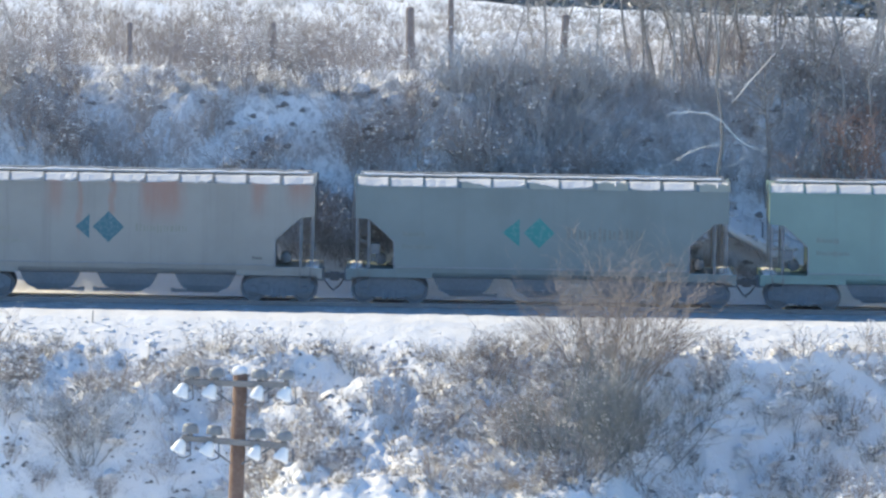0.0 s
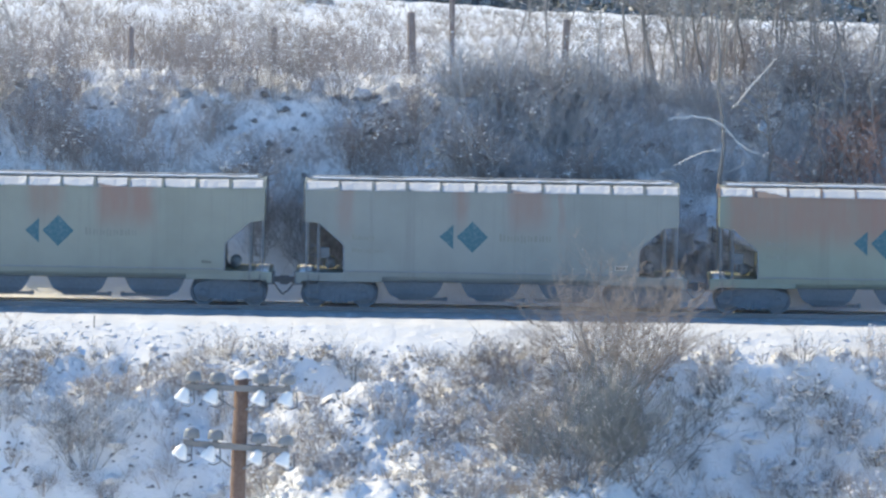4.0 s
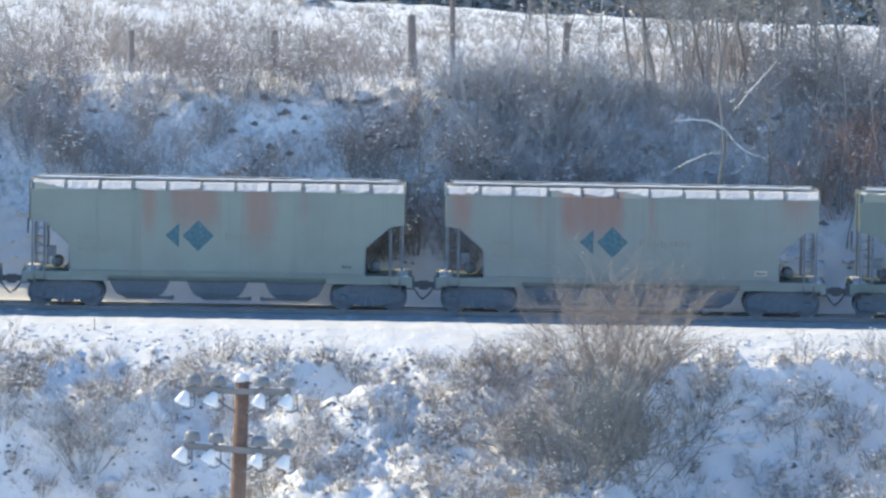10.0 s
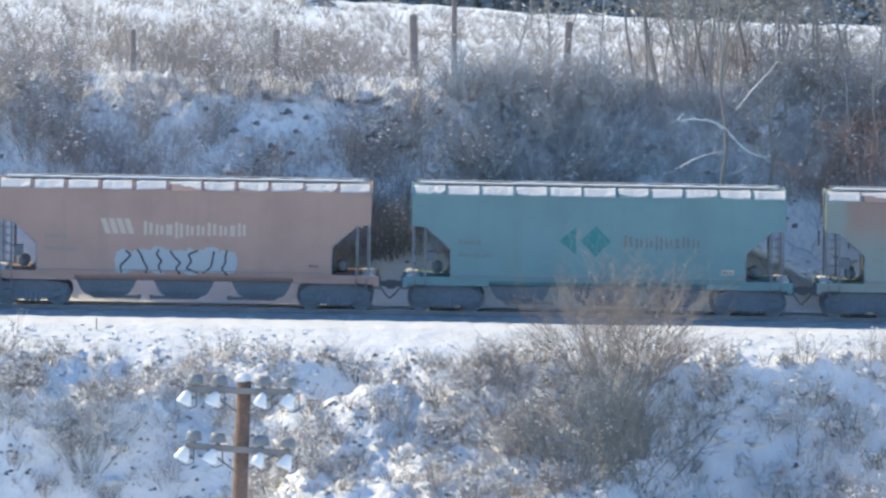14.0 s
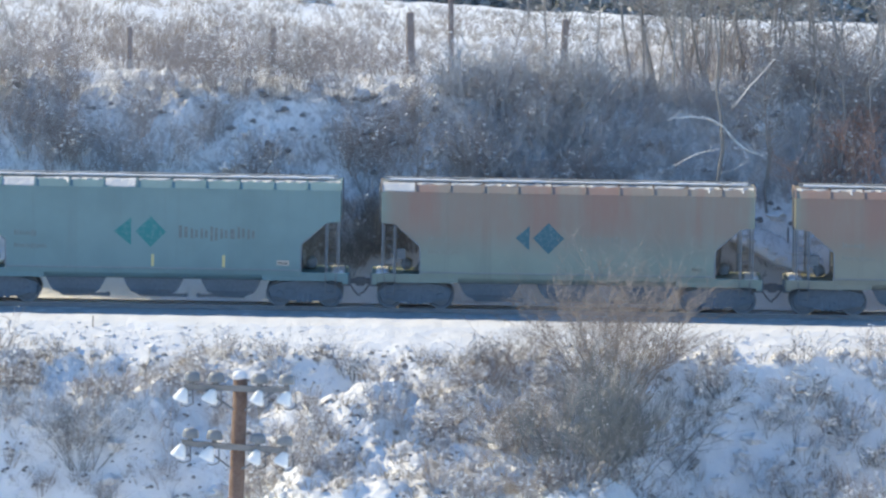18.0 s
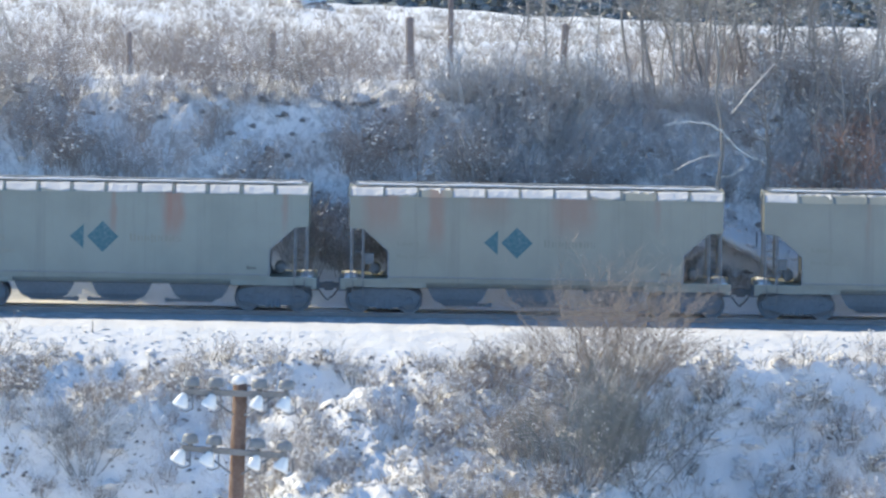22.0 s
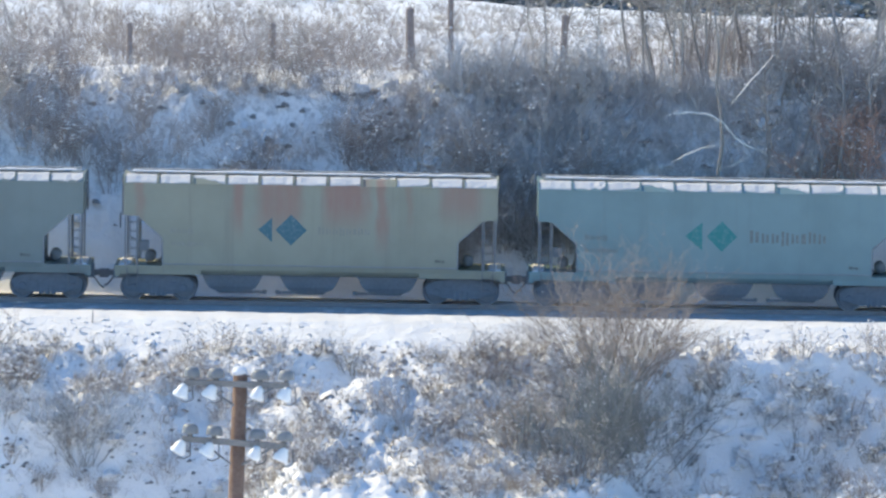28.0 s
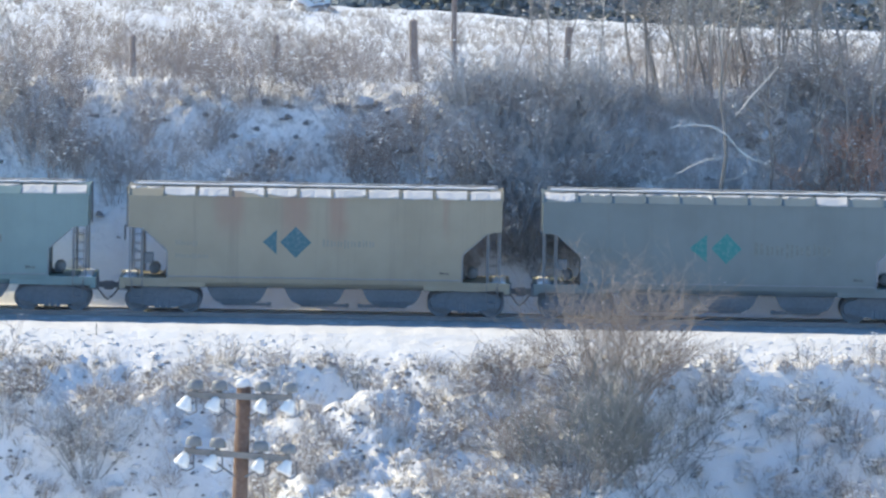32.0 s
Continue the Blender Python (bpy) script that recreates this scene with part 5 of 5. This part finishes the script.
def crest_boulder():
    """A brown boulder under snow where the field meets the woods."""
    foot = on_ground(-5.3, 44.0)
    rock, snow = bmesh.new(), bmesh.new()
    for bm, grow, lift in ((rock, 1.0, 0.0), (snow, 1.04, 0.07)):
        bmesh.ops.create_icosphere(bm, subdivisions=4, radius=0.5)
        for v in bm.verts:
            q = v.co * 2.4
            v.co = Vector((v.co.x * 1.75, v.co.y * 1.2, v.co.z * 0.95)) * (0.85 + 0.5 * noise.fractal(q, 0.9, 2.0, 4)) * grow
            v.co.z = v.co.z + 0.2 + (lift if v.co.z > 0.08 + 0.12 * v.co.x else -0.06 if lift else 0.0)
    ob = part("boulder", rock, POST_WOOD, None, "", True)
    ob.location = foot
    tagged(ob, "brown boulder capped with snow on the field's crest", "boulder")
    part("snow_cap", snow, SNOW_CLEAN, ob, "cap of snow on the boulder", True)


def marker_stake():
    bm = bmesh.new()
    loft(bm, [[(0.018 * k, -0.018 * k, z), (0.018 * k, 0.018 * k, z), (-0.018 * k, 0.018 * k, z), (-0.018 * k, -0.018 * k, z)] for z, k in ((-0.2, 1), (0.42, 1), (0.45, 0.5))])
    ob = part("marker_stake", bm, POST_WOOD, None)
    ob.matrix_world = Matrix.Translation(on_ground(-12.25, -6.2)) @ pose(0, 0, 0, 0, 2, 0)
    tagged(ob, "thin wooden marker stake in the snow beside the line", "stake")


crest_boulder()
marker_stake()
for i, x in enumerate((-8.6, -7.9, -7.2, -6.6)):
    plant("crest_shrub", BUSHES["tan"][i % 3], on_ground(x, 45 + 0.3 * i), 2.0 * i, 0.75, "tan leafless shrub on the field's snowy crest", "shrub", "shrubs by the field")


def dark_clods():
    """Clods of bare earth showing on the shaded bank."""
    rng = random.Random(88)
    base = Soup()
    for _ in range(6):
        base.blob((rng.gauss(0, 0.12), rng.gauss(0, 0.12), rng.uniform(-0.02, 0.1)), rng.uniform(0.07, 0.16), rng.uniform(0.05, 0.12), rng, 6)
    herd = Herd()
    for _ in range(220):
        x, y = rng.uniform(-19, 19), rng.uniform(3.7, 7.4)
        k = rng.uniform(0.3, 1.0)
        herd.add(base, Matrix.LocRotScale(on_ground(x, y), Euler((0, 0, rng.uniform(0, 6.28))), Vector((1.3 * k, k, k))))
    for _ in range(900):
        x, y = rng.uniform(-19, 19), rng.uniform(-19.5, -7.8)
        if bare(x, y):
            continue
        k = rng.uniform(0.15, 0.6)
        herd.add(base, Matrix.LocRotScale(on_ground(x, y), Euler((0, 0, rng.uniform(0, 6.28))), Vector((1.3 * k, k, k))))
    for _ in range(700):
        x, y = rng.uniform(-19, 1.5), rng.uniform(-16.5, -8.4)
        k = rng.uniform(0.15, 0.5)
        herd.add(base, Matrix.LocRotScale(on_ground(x, y), Euler((0, 0, rng.uniform(0, 6.28))), Vector((1.3 * k, k, k))))
    herd.thing("earth_clods", EARTH, "dark clods of bare earth and dead leaves in the snow", "earth")


dark_clods()


def snow_heap():
    """A rough ledge of snow that slants down the foot of the bank, dark brush under it."""
    rng = random.Random(77)
    bm = bmesh.new()
    rings = []
    for i in range(25):
        t = i / 24
        x, back, top = 9.7 + 4.2 * t, 5.2 - 1.8 * t, 3.38 - 2.1 * t
        rings.append([(x + rng.uniform(-0.05, 0.05), back + y + rng.uniform(-0.07, 0.07), top + z + rng.uniform(-0.07, 0.07))
                      for y, z in ((0.4, -0.7), (0.4, 0.12), (0.0, 0.04), (-0.4, -0.14), (-0.8, -0.34), (-1.15, -0.52), (-1.45, -0.72), (-1.4, -0.84), (-0.6, -1.0))])
    loft(bm, rings)
    ramp = tagged(part("snow_ramp", bm, SNOW_CLEAN, None, "", True), "sunlit ledge of rough snow slanting down the bank's foot", "snow bank")
    for i in range(34):
        t = (i + rng.random()) / 34
        k = rng.uniform(0.07, 0.17)
        bm = bmesh.new()
        bmesh.ops.create_icosphere(bm, subdivisions=3, radius=1.0)
        for v in bm.verts:
            v.co *= 0.85 + 0.45 * noise.fractal(v.co * 1.6 + Vector((9 * i, 0, 0)), 0.9, 2.0, 3)
            v.co.z = min(v.co.z, 0.6) * 0.75
        ob = part("snow_lump", bm, SNOW_CLEAN, ramp, "", True)
        u = rng.random()
        ob.matrix_local = Matrix.LocRotScale(Vector((9.7 + 4.2 * t, 5.1 - 1.8 * t - 1.4 * u, 3.38 - 2.1 * t - 0.7 * u + rng.uniform(-0.05, 0.02))), Euler((0, rng.uniform(-0.2, 0.0), rng.uniform(0, 6))), Vector((k * 1.3, k, k * 0.9)))
    for i in range(12):
        x = 8.2 + 0.3 * i
        plant("bare_shrub", rng.choice(BUSHES["thicket"]), on_ground(x, rng.uniform(3.3, 3.6)), 5 * x, 0.62 - 0.035 * i, "dense grey leafless shrub at the foot of the cut bank", "shrub", "shrubs on the bank")


snow_heap()

# ---- what moves: the train, rolling to the right ----


def travelled(t):
    """Metres that the train has gone since the start."""
    u = t / 32
    s = 16711.17 * u + 939.21 * u ** 2 - 1050.91 * u ** 3 + 585.13 * u ** 4
    jolt = np.interp(t, (0, 2, 3, 6, 7, 8, 9, 10, 12, 14, 17, 18, 19, 20, 21.5, 22, 23, 25.5, 28, 31, 32),
                     (-2, 1.5, 4, 4.7, 4, 2.4, -6, -2, -4.5, -1.5, 0.5, 5, 10, 13, 14, -4.5, -5.7, -3, 3, 3.7, 0))
    return (s + float(jolt)) / SCALE


START = (597.0 - 784) / SCALE         # the coupling behind car 0 at the start


def motions():
    down = Matrix.Rotation(math.atan(GRADE), 4, "Y")
    times = [0.5 * k for k in range(65)]
    for i, car in TRAIN.items():
        x0 = START + PITCH / 2 - PITCH * i
        walk(car, [(t, down @ pose(x0 + travelled(t), 0, 0)) for t in times])
        # the wheels turn while the car runs through the place
        inside = [k / FPS for k in range(0, 32 * FPS + 1) if abs(x0 + travelled(k / FPS)) < 32]
        steps = sorted({0.0, 32.0, *inside})
        for wheel, a in WHEELS[i]:
            walk(wheel, [(t, pose(a, 0, WHEEL_R, 0, math.degrees(travelled(t if inside[0] <= t <= inside[-1] else (inside[0] if t < inside[0] else inside[-1])) / WHEEL_R) % 360, 0)) for t in steps])


motions()
